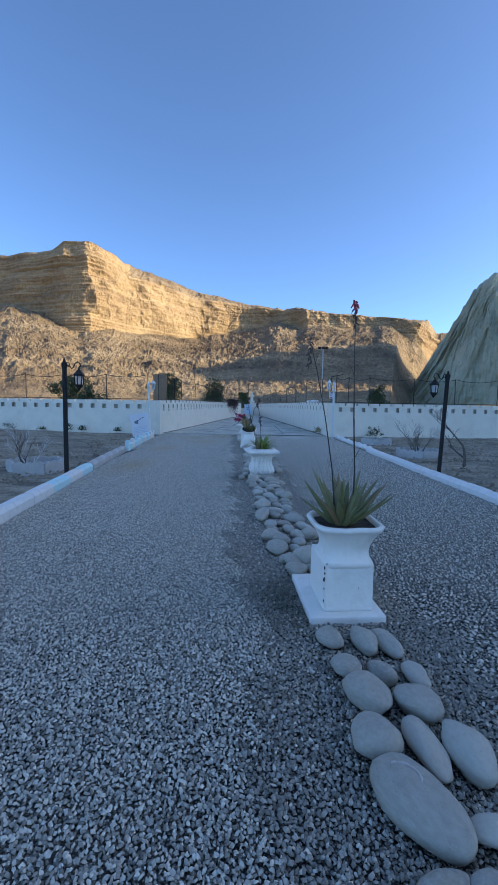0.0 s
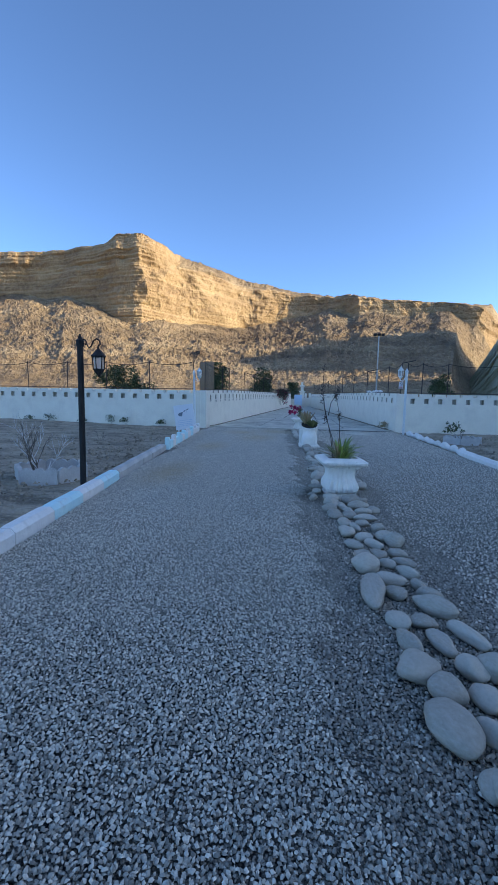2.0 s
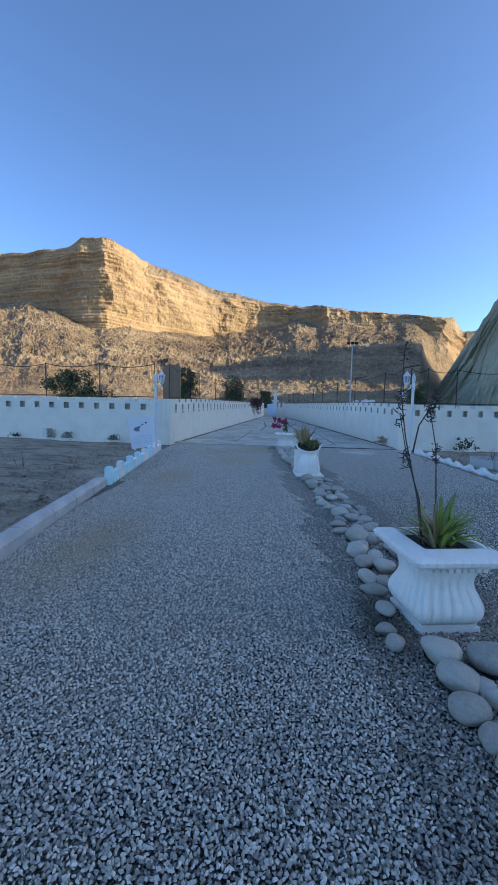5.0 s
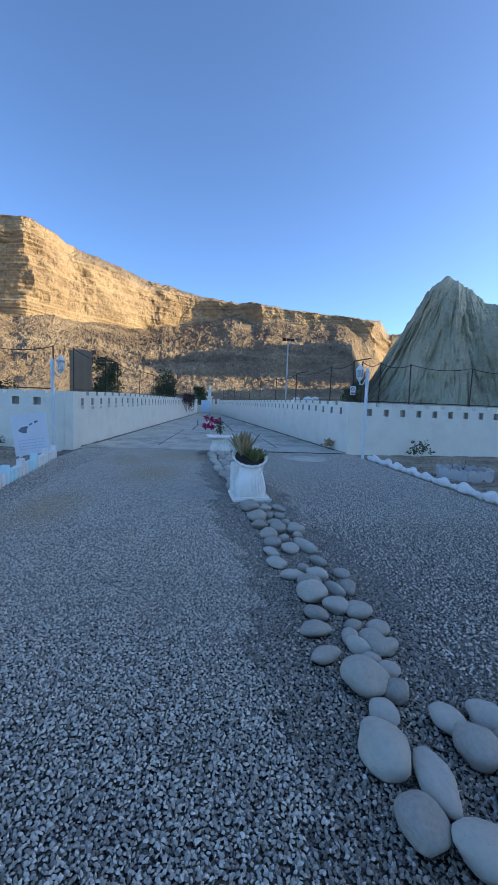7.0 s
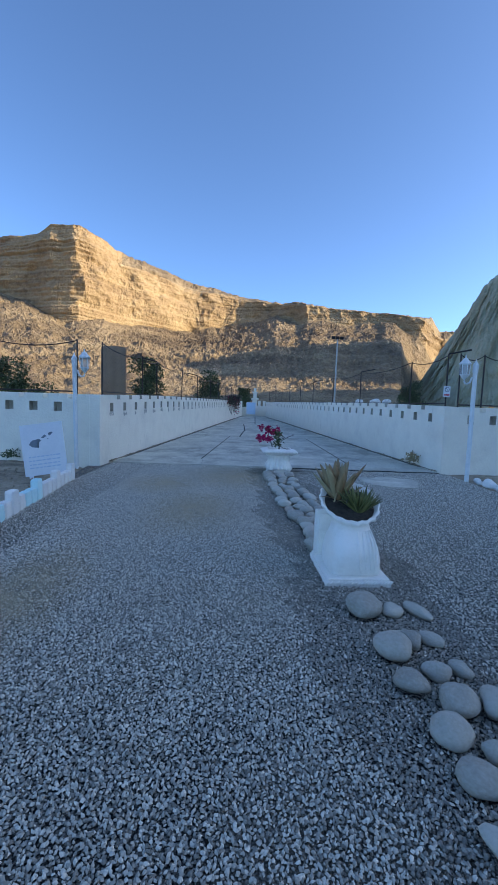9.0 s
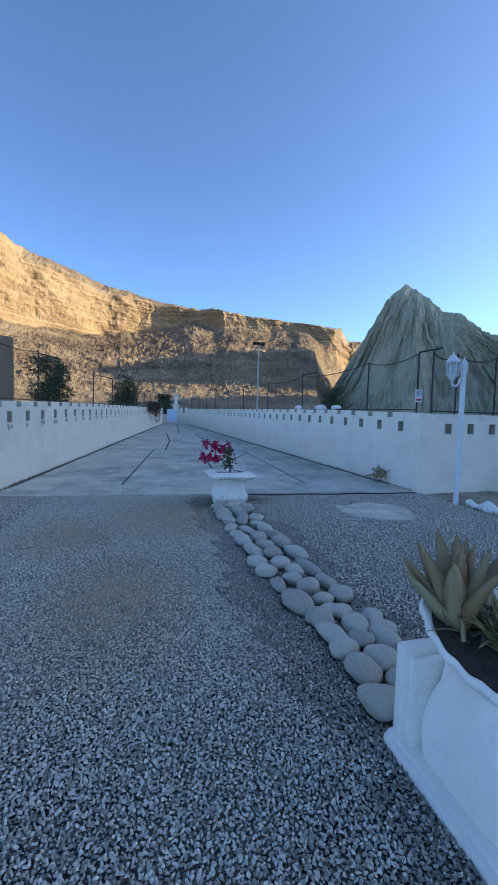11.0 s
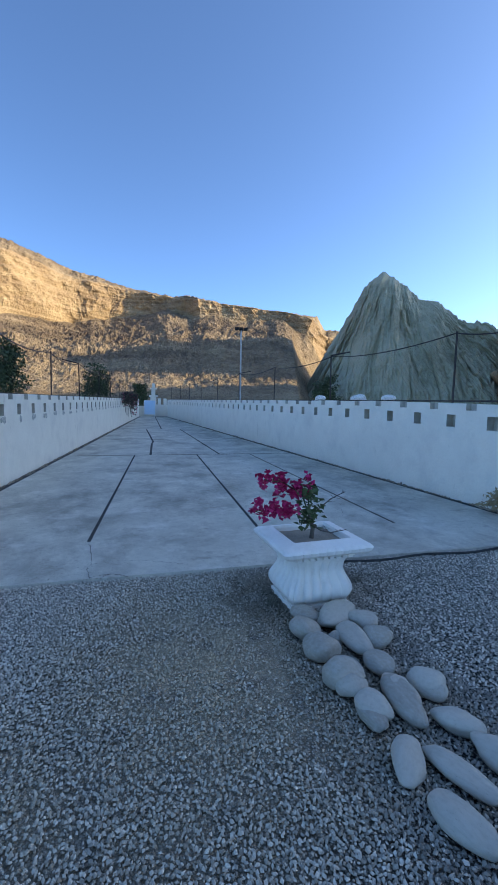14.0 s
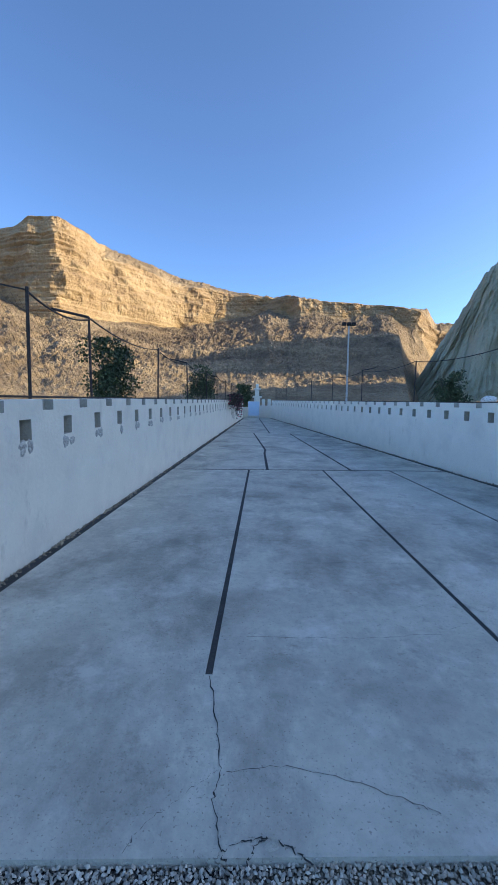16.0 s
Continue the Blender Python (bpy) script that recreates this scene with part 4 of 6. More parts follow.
def shell_urn(m):
    """Baroque urn: square rope-edged base, back slab, bulging ribbed body, neck and a scalloped rim tilted forward."""
    pot = thing("planter", m, "white painted baroque urn planter with ribbed front", "planter", "planters of the median")
    bm = bmesh.new()
    box(bm, -0.285, 0.275, -0.29, 0.42, -0.03, 0.045, 0.02)
    box(bm, -0.27, 0.262, -0.275, 0.41, 0.045, 0.065, 0.01)
    part("base_slab", bm, M_POT, pot)
    bm = bmesh.new()
    for i in range(20):
        a = -0.265 + 0.53 * i / 19
        tube(bm, [(a - 0.014, -0.287, 0.018), (a + 0.016, -0.282, 0.05)], 0.013, 6)
    part("rope_edge", bm, M_POT, pot, "rope moulding", smooth=True)

    def lean(v):
        f = min(1.0, max(0.0, (v.z - 0.34) / 0.26))
        v.z += 0.5 * (v.y - 0.02) * f * f * (3 - 2 * f)
        v.y += 0.13 * f

    bm = bmesh.new()
    loft(bm, [(0.055, 0.22, 0.215, 5, 0, 0), (0.1, 0.222, 0.235, 4.5, 0, 0), (0.2, 0.22, 0.248, 4, 0, 0), (0.29, 0.203, 0.236, 3.6, 0, 0), (0.37, 0.18, 0.2, 3.2, 0, 0), (0.44, 0.162, 0.168, 2.9, 0, 0), (0.5, 0.16, 0.16, 2.6, 0, 0), (0.55, 0.18, 0.184, 2.4, 0.01, 18), (0.59, 0.226, 0.226, 2.2, 0.03, 18), (0.615, 0.258, 0.262, 2.1, 0.045, 18), (0.632, 0.274, 0.28, 2, 0.05, 18), (0.652, 0.277, 0.283, 2, 0.05, 18), (0.66, 0.26, 0.266, 2, 0.04, 18), (0.62, 0.23, 0.236, 2, 0.02, 18), (0.54, 0.17, 0.175, 2, 0, 0)], 216, True, False)
    for v in bm.verts:
        # shallow hollow flowing from the back slab into each side
        side = max(0.0, abs(v.co.x) - 0.1) * max(0.0, 1 - abs(v.co.z - 0.33) / 0.28)
        v.co.x -= math.copysign(1, v.co.x) * side * 0.3 * max(0.0, 1 - abs(v.co.y - 0.1) / 0.1)
        v.co.y *= 1.35 if v.co.y > 0 and v.co.z < 0.52 else 1.0
        lean(v.co)
    part("body", bm, M_POT, pot, "bulging body with tilted scalloped rim", smooth=True)
    bm = bmesh.new()
    box(bm, -0.262, 0.258, 0.315, 0.385, 0.06, 0.5, 0.022)
    box(bm, -0.24, 0.235, 0.28, 0.32, 0.06, 0.46, 0.014)
    part("back_slab", bm, M_POT, pot)
    for i, x0 in enumerate((0.03, 0.08, 0.12, 0.152, 0.178)):
        bm = bmesh.new()
        pts, rad = [], []
        for k in range(15):
            f = k / 14
            z = 0.075 + 0.385 * f
            x = x0 * (1 - 0.22 * f) - 0.03 * math.sin(math.pi * f) * (1 - i / 4)
            hx = lerp_table([(0.055, 0.22), (0.2, 0.22), (0.29, 0.203), (0.37, 0.18), (0.44, 0.162), (0.5, 0.16)], z)
            hy = lerp_table([(0.055, 0.215), (0.1, 0.235), (0.2, 0.248), (0.29, 0.236), (0.37, 0.2), (0.44, 0.168), (0.5, 0.16)], z)
            y = -hy * (1 - min(0.98, abs(x) / hx) ** 3.8) ** (1 / 3.8)
            p = Vector((x, y + 0.003, z))
            lean(p)
            pts.append(p)
            rad.append(0.005 + 0.008 * math.sin(math.pi * (0.08 + 0.84 * f)))
        tube(bm, pts, rad, 8)
        part("rib", bm, M_POT, pot, "raised curved rib", smooth=True)
    bm = bmesh.new()
    loft(bm, [(0.585, 0.212, 0.216, 2, 0, 0), (0.605, 0.222, 0.226, 2, 0, 0)], 32)
    for v in bm.verts:
        v.co.z += 0.5 * v.co.y
        v.co.y += 0.13
    part("soil", bm, M_SOIL, pot, "dark potting soil")
    return pot


def aloe(m, label, mat, count, length, width, rng, upright=0.75, stalks=()):
    plant = thing("aloe", m, label, "plant")
    for i in range(count):
        a = i * 2.399 + rng.uniform(-0.2, 0.2)
        f = i / max(1, count - 1)
        tilt = upright * (1.25 - 0.95 * f)
        way = (math.cos(a) * tilt, math.sin(a) * tilt, 1)
        bm = bmesh.new()
        blade(bm, (math.cos(a) * 0.03, math.sin(a) * 0.03, -0.03), way, length * rng.uniform(0.75, 1.08), width * rng.uniform(0.8, 1.1), rng.uniform(-0.25, 0.35), 8, 0.5)
        part("leaf", bm, M_ALOE_DRY if mat is M_ALOE and i % 6 == 1 else mat, plant, smooth=True)
    for pts, r in stalks:
        bm = bmesh.new()
        tube(bm, pts, [r * (1 - 0.6 * i / (len(pts) - 1)) for i in range(len(pts))], 6)
        top = Vector(pts[-1])
        for k in range(14):
            p = top - Vector((0, 0, 0.012 * k)) + Vector((rng.uniform(-1, 1), rng.uniform(-1, 1), 0)) * 0.012
            tube(bm, [p, p + Vector((rng.uniform(-0.02, 0.02), rng.uniform(-0.02, 0.02), -0.02))], [0.006, 0.003], 4)
        for k in range(5):
            p = Vector(pts[1 + k % (len(pts) - 2)]).lerp(Vector(pts[2 + k % (len(pts) - 2)]), rng.random())
            tube(bm, [p, p + Vector((rng.uniform(-0.05, 0.05), rng.uniform(-0.03, 0.03), rng.uniform(0.03, 0.09)))], [0.0025, 0.001], 4)
        stalk = part("flower_stalk", bm, M_STALK, plant, "tall dry flower stalk")
        if top.z > 1.3:
            bm = bmesh.new()
            for k in range(9):
                p = top - Vector((rng.uniform(-0.012, 0.012), rng.uniform(-0.012, 0.012), 0.007 * k - 0.01))
                tube(bm, [p, p + Vector((rng.uniform(-0.02, 0.02), rng.uniform(-0.02, 0.02), -0.03))], [0.007, 0.004], 5)
            part("flower_head", bm, M_RED, stalk, "small faded red flower head")
    return plant


P1, P2, P3, P4 = (2.6, 4.07), (2.12, 9.44), (1.77, 15.27), (1.485, 20.83)
square_urn(pose(*P1, 0, 0, 0, 5))
fluted_planter(pose(*P2, 0, 0, 0, 8) @ Matrix.Diagonal((0.82, 1, 1, 1)), "white painted fluted rectangular planter with a broad rim", M_SOIL)
shell_urn(pose(*P3, 0, 0, 0, 3))
fluted_planter(pose(*P4, 0, 0, 0, 4), "white fluted rectangular planter with moss-stained rim", M_SAND)
rng = random.Random(21)
aloe(pose(P1[0] - 0.01, P1[1], 0.575), "spiky green aloe with two tall dry flower stalks", M_ALOE, 30, 0.41, 0.085, rng, 1.0,
     [([(-0.05, 0, 0), (-0.06, 0.02, 0.2), (-0.075, 0.02, 0.36), (-0.13, 0.02, 0.7), (-0.19, 0.03, 1.0), (-0.24, 0.03, 1.2)], 0.006), ([(0.07, 0.02, 0), (0.075, 0.02, 0.35), (0.06, 0.03, 0.7), (0.05, 0.03, 1.1), (0.045, 0.03, 1.46)], 0.006)])


def leafy_pot_plant(m, rng):
    plant = thing("pot_plant", m, "bushy green strap-leaved plant with bare upright stems", "plant")
    for i in range(64):
        a = rng.uniform(0, 6.28)
        r = rng.uniform(0, 0.1)
        bm = bmesh.new()
        blade(bm, (0.05 + math.cos(a) * r, math.sin(a) * r, rng.uniform(-0.02, 0.06)), (math.cos(a) * rng.uniform(0.1, 1.3), math.sin(a) * rng.uniform(0.1, 1.3), 1), rng.uniform(0.16, 0.36), rng.uniform(0.035, 0.06), rng.uniform(0.3, 1.9), 6, 0.08)
        part("leaf", bm, M_ALOE_DRY if math.cos(a) < -0.5 and rng.random() < 0.7 else M_LEAF, plant, smooth=True)
    for pts in ([(-0.06, 0, 0), (-0.1, 0, 0.3), (-0.2, 0.01, 0.72), (-0.24, 0.02, 1.0), (-0.23, 0.02, 1.33)], [(-0.04, 0.03, 0), (-0.08, 0.03, 0.3), (-0.18, 0.03, 0.6), (-0.24, 0.03, 0.88)], [(0.0, 0, 0), (0.02, 0, 0.3), (0.0, 0.0, 0.65), (-0.06, 0.0, 0.93)], [(-0.15, 0, 0.62), (-0.12, 0, 0.8), (-0.05, 0, 0.92), (-0.02, 0, 1.0)]):
        bm = bmesh.new()
        tube(bm, pts, [0.0055 * (1 - 0.5 * i / (len(pts) - 1)) for i in range(len(pts))], 6)
        for k in range(40):
            i = rng.randint(max(1, len(pts) - 2), len(pts) - 1)
            p = Vector(pts[i]) + Vector((rng.uniform(-0.02, 0.02), rng.uniform(-0.02, 0.02), rng.uniform(-0.1, 0.03)))
            tube(bm, [p, p + Vector((rng.uniform(-1, 1), rng.uniform(-1, 1), rng.uniform(-0.3, 1))) * 0.04], [0.005, 0.0015], 4)
        part("bare_stem", bm, M_STALK, plant, "bare stem with dry seed heads")


leafy_pot_plant(pose(P2[0] - 0.04, P2[1], 0.5), random.Random(5))
aloe(pose(P3[0] - 0.1, P3[1] + 0.23, 0.67, -4, -6), "sunburnt brownish aloe with broad pointed leaves", M_ALOE_DRY, 17, 0.38, 0.15, random.Random(8), 0.62)
aloe(pose(P3[0] + 0.07, P3[1] + 0.06, 0.585), "small dark green succulent rosette", M_OLIVE, 84, 0.24, 0.042, random.Random(9), 1.0)


def leaf_litter(m, rng):
    heap = thing("leaf_litter", m, "dry curled dead leaves lying on the soil of the urn", "dead leaves")
    for i in range(34):
        a, r = rng.uniform(0, 6.28), rng.uniform(0, 0.15)
        bm = bmesh.new()
        x, y = math.cos(a) * r, math.sin(a) * r
        blade(bm, (x, y, 0.5 * y + rng.uniform(0.01, 0.05)), (rng.uniform(-1, 1), rng.uniform(-1, 1), rng.uniform(0.0, 0.4)), rng.uniform(0.1, 0.22), rng.uniform(0.02, 0.045), rng.uniform(0.2, 0.8), 5, 0.2)
        part("dead_leaf", bm, M_ALOE_DRY if i % 3 else M_TWIG, heap, smooth=True)


leaf_litter(pose(P3[0] - 0.01, P3[1] + 0.13, 0.606), random.Random(13))


def petal(bm, rng, p, size):
    w = Vector([rng.uniform(-1, 1) for _ in range(3)]).normalized()
    s = w.cross(Vector((0.3, 0.5, 0.8))).normalized() * size * 0.62
    q = w * size
    up = w.cross(s).normalized() * size * 0.25
    v = [bm.verts.new(c) for c in (p, p + q * 0.5 + s, p + q * 1.15 + up, p + q * 0.5 - s)]
    bm.faces.new((v[0], v[1], v[2])), bm.faces.new((v[0], v[2], v[3]))


def bougainvillea(m, rng):
    plant = thing("bougainvillea", m, "magenta bougainvillea with dark leaves and bare twigs", "plant")
    bm = bmesh.new()
    tube(bm, [(0, 0, -0.03), (0.01, 0, 0.08), (-0.02, 0.01, 0.2)], [0.02, 0.017, 0.013], 8)
    part("trunk", bm, M_TWIG, plant, smooth=True)
    arms = [[(-0.02, 0.01, 0.18), (-0.08, 0.02, 0.36), (-0.24, 0.0, 0.46), (-0.42, -0.03, 0.5)], [(-0.02, 0.01, 0.16), (-0.12, -0.04, 0.24), (-0.28, -0.06, 0.25), (-0.5, -0.08, 0.27)], [(-0.02, 0.01, 0.2), (-0.03, 0.02, 0.36), (-0.1, 0.02, 0.44), (-0.16, 0.04, 0.46)], [(0, 0, 0.12), (0.08, 0.0, 0.06), (0.18, 0.02, 0.03), (0.3, -0.02, 0.06)], [(0, 0, 0.16), (0.07, 0.05, 0.22), (0.2, 0.08, 0.3), (0.34, 0.1, 0.35)]]
    for i, arm in enumerate(arms):
        bm = bmesh.new()
        tube(bm, arm, [0.008, 0.006, 0.005, 0.003], 5)
        for k in range(8):
            a, b = arm[1 + k % 2], arm[2 + k % 2]
            p = Vector(a).lerp(Vector(b), rng.random())
            tube(bm, [p, p + Vector((rng.uniform(-1, 1), rng.uniform(-1, 1), rng.uniform(-0.6, 0.8))) * 0.06], [0.003, 0.0015], 4)
        part("branch", bm, M_TWIG if i > 2 else M_DARKLEAF, plant)
    for g in range(34):
        arm = arms[(0, 0, 1, 1, 2)[g % 5]]
        q = rng.choice((1, 2, 2))
        centre = Vector(arm[q]).lerp(Vector(arm[q + 1]), rng.uniform(0.0, 0.95)) + Vector([rng.gauss(0, 0.035) for _ in range(3)])
        for k in range(rng.randint(5, 8)):
            p = centre + Vector([rng.gauss(0, 0.018) for _ in range(3)])
            bm = bmesh.new()
            for j in range(3):
                petal(bm, rng, p, 0.036)
            part("bract", bm, M_BRACT, plant)
    for g in range(120):
        centre = Vector((-0.03 + rng.gauss(0, 0.05), rng.gauss(0, 0.055), 0.1 + rng.random() * 0.34))
        bm = bmesh.new()
        petal(bm, rng, centre, 0.048)
        part("leaf", bm, M_DARKLEAF, plant)
    return plant


bougainvillea(pose(P4[0] - 0.0, P4[1] - 0.02, 0.5), random.Random(31))


# ---- lamps ----
def lantern_parts(parent, x, z, mat, s=1.0, hang=True):
    """A six-sided lantern; its top at z."""
    bm = bmesh.new()
    loft(bm, [(z - 0.02, 0.035 * s, 0.035 * s, 2, 0, 0), (z - 0.06 * s, 0.06 * s, 0.06 * s, 2, 0, 0), (z - 0.11 * s, 0.105 * s, 0.105 * s, 2, 0, 0), (z - 0.125 * s, 0.105 * s, 0.105 * s, 2, 0, 0)], 6)
    for v in bm.verts:
        v.co.x += x
    tube(bm, [(x, 0, z - 0.03), (x, 0, z + 0.02), (x, 0, z + 0.05)], [0.02, 0.012, 0.004], 6)
    roof = part("lantern_roof", bm, mat, parent)
    for k in range(6):
        a = 2 * math.pi * (k + 0.5) / 6
        c, sn = math.cos(a), math.sin(a)
        bm = bmesh.new()
        tube(bm, [(x + c * 0.088 * s, sn * 0.088 * s, z - 0.12 * s), (x + c * 0.075 * s, sn * 0.075 * s, z - 0.31 * s)], 0.008, 5)
        part("cage_bar", bm, mat, parent)
    for zz, rr in ((z - 0.13 * s, 0.09 * s), (z - 0.31 * s, 0.078 * s)):
        ring = [(x + math.cos(2 * math.pi * (k + 0.5) / 6) * rr, math.sin(2 * math.pi * (k + 0.5) / 6) * rr, zz) for k in range(7)]
        bm = bmesh.new()
        tube(bm, ring, 0.009, 5)
        part("cage_ring", bm, mat, parent)
    bm = bmesh.new()
    loft(bm, [(z - 0.31 * s, 0.064 * s, 0.064 * s, 2, 0, 0), (z - 0.125 * s, 0.076 * s, 0.076 * s, 2, 0, 0)], 6)
    for v in bm.verts:
        v.co.x += x
    part("lantern_glass", bm, M_GLASS, parent, "frosted glass panes")
    bm = bmesh.new()
    loft(bm, [(z - 0.312 * s, 0.082 * s, 0.082 * s, 2, 0, 0), (z - 0.35 * s, 0.06 * s, 0.06 * s, 2, 0, 0), (z - 0.39 * s, 0.025 * s, 0.025 * s, 2, 0, 0), (z - 0.42 * s, 0.008, 0.008, 2, 0, 0)], 6)
    for v in bm.verts:
        v.co.x += x
    part("lantern_base", bm, mat, parent)


def black_lamp(m, side):
    lamp = thing("garden_lamp", m, "black steel garden lamp post with a hanging lantern", "lamp post", "black garden lamps")
    bm = bmesh.new()
    tube(bm, [(0, 0, -0.15), (0, 0, 2.02)], 0.042, 14)
    part("post", bm, M_BLACK, lamp, smooth=False)
    bm = bmesh.new()
    loft(bm, [(2.02, 0.052, 0.052, 2, 0, 0), (2.1, 0.055, 0.055, 2, 0, 0), (2.13, 0.03, 0.03, 2, 0, 0), (2.19, 0.012, 0.012, 2, 0, 0)], 14)
    part("finial", bm, M_BLACK, lamp)
    bm = bmesh.new()
    arm = [(0, 0, 2.0), (0.05, 0, 2.06), (0.1, 0, 2.05), (0.13, 0, 2.0), (0.17, 0, 2.03), (0.2, 0, 2.1), (0.25, 0, 2.13), (0.29, 0, 2.1), (0.3, 0, 2.05), (0.27, 0, 2.03)]
    tube(bm, [(p[0] * side, p[1], p[2]) for p in arm], 0.011, 7)
    curl = [(0.05 + 0.045 * math.cos(a), 0, 2.075 + 0.045 * math.sin(a)) for a in [k * 0.6 - 1 for k in range(8)]]
    tube(bm, [(p[0] * side, p[1], p[2]) for p in curl], 0.008, 6)
    part("scroll_arm", bm, M_BLACK, lamp, "curled wrought arm")
    lantern_parts(lamp, 0.27 * side, 2.0, M_BLACK, 0.95)


black_lamp(pose(-1.56, 9.06, 0.0), 1)
black_lamp(pose(6.04, 10.47, 0.0, 0, 2.2, 0), -1)


def white_lamp(m, side, height):
    lamp = thing("garden_lamp", m, "white painted garden lamp post with a lantern on an arm", "lamp post", "white garden lamps")
    bm = bmesh.new()
    tube(bm, [(0, 0, -0.15), (0, 0, height - 0.2)], 0.045, 14)
    part("post", bm, M_LAMPWHITE, lamp)
    bm = bmesh.new()
    loft(bm, [(height - 0.22, 0.055, 0.055, 2, 0, 0), (height - 0.06, 0.06, 0.06, 2, 0, 0), (height - 0.02, 0.04, 0.04, 2, 0, 0), (height + 0.03, 0.012, 0.012, 2, 0, 0), (height + 0.07, 0.006, 0.006, 2, 0, 0)], 12)
    part("cap", bm, M_LAMPWHITE, lamp)
    bm = bmesh.new()
    z0 = height - 0.42
    tube(bm, [(0, 0, z0 + 0.14), (0.07 * side, 0, z0 + 0.09), (0.1 * side, 0, z0), (0.15 * side, 0, z0 - 0.03), (0.2 * side, 0, z0 - 0.02), (0.22 * side, 0, z0 + 0.03)], 0.02, 8)
    part("arm", bm, M_LAMPWHITE, lamp)
    lantern_parts(lamp, 0.22 * side, height + 0.1, M_LAMPWHITE, 1.15)


white_lamp(pose(-2.98, 20.75, 0.0, 0, -1.0, 0), 1, 2.42)
white_lamp(pose(5.52, 20.48, 0.0, 0, 0.0, 0), -1, 2.53)

# ---- signs ----
def info_sign():
    sign = thing("info_sign", pose(-2.97, 19.4, 0.0, -6, 0, 6), "white information board with a fish drawing, leaning back on short legs", "sign")
    tilt = pose(0, 0, 0, 0, -9, 0) @ pose(0, 0, -0.06) @ Matrix.Diagonal((0.94, 1, 0.9, 1))
    bm = bmesh.new()
    box(bm, -0.41, 0.41, -0.012, 0.012, 0.12, 1.2, 0.004)
    bm.transform(tilt)
    board = part("board", bm, M_BOARD, sign)
    for x in (-0.3, 0.3):
        bm = bmesh.new()
        box(bm, x - 0.035, x + 0.035, -0.02, 0.02, -0.12, 0.14, 0.004)
        bm.transform(tilt)
        part("leg", bm, M_BOARD, sign)
    y = -0.015
    bm = bmesh.new()
    shapes = [[(-0.27, 0.78), (-0.2, 0.86), (-0.06, 0.88), (-0.02, 0.84), (-0.14, 0.76), (-0.08, 0.69), (-0.2, 0.72)], [(-0.02, 0.9), (0.06, 0.96), (0.09, 0.92), (0.02, 0.88)], [(0.12, 0.98), (0.2, 1.0), (0.22, 0.97), (0.14, 0.92)], [(0.09, 0.86), (0.12, 0.88), (0.12, 0.85)]]
    for s in shapes:
        bm.faces.new([bm.verts.new((x, y, z)) for x, z in s])
    bmesh.ops.triangulate(bm, faces=bm.faces[:])
    bm.transform(tilt)
    part("fish_drawing", bm, M_INK, board)
    bm = bmesh.new()
    rg = random.Random(3)
    for z in (0.5, 0.42, 0.34, 0.27):
        x = -0.3
        while x < 0.28:
            w = rg.uniform(0.03, 0.1)
            bm.faces.new([bm.verts.new(c) for c in ((x, y, z), (x + w, y, z), (x + w, y, z + 0.025), (x, y, z + 0.025))])
            x += w + 0.02
    bm.transform(tilt)
    part("text_line", bm, M_INK_PALE, board)


info_sign()


def end_board():
    z = rise(END_Y - 0.5)
    b = thing("notice_board", pose(0.9, END_Y - 0.6, z, -6), "pale blue notice board on short legs against the end wall", "sign")
    bm = bmesh.new()
    box(bm, -0.52, 0.52, -0.02, 0.02, 0.2, 1.55, 0.005)
    part("board", bm, M_BOARD, b)
    bm = bmesh.new()
    box(bm, -0.47, 0.47, -0.027, -0.021, 0.26, 1.5)
    part("face", bm, M_BLUE, b)
    for x in (-0.45, 0.45):
        bm = bmesh.new()
        box(bm, x - 0.03, x + 0.03, -0.02, 0.02, -0.02, 0.22, 0.004)
        part("leg", bm, M_BOARD, b)


end_board()


def white_marker():
    z = rise(END_Y)
    m = thing("marker_column", pose(1.35, END_Y + 3.5, z), "small white tiered column beyond the end wall", "column")
    for x0, z0, z1, w in ((0, -0.1, 1.9, 0.3), (0, 1.9, 2.1, 0.45), (0, 2.1, 2.7, 0.2), (0, 2.7, 2.85, 0.34), (0, 2.85, 3.3, 0.14)):
        bm = bmesh.new()
        box(bm, -w, w, -w, w, z0, z1, 0.03)
        part("tier", bm, M_WHITE, m)


white_marker()


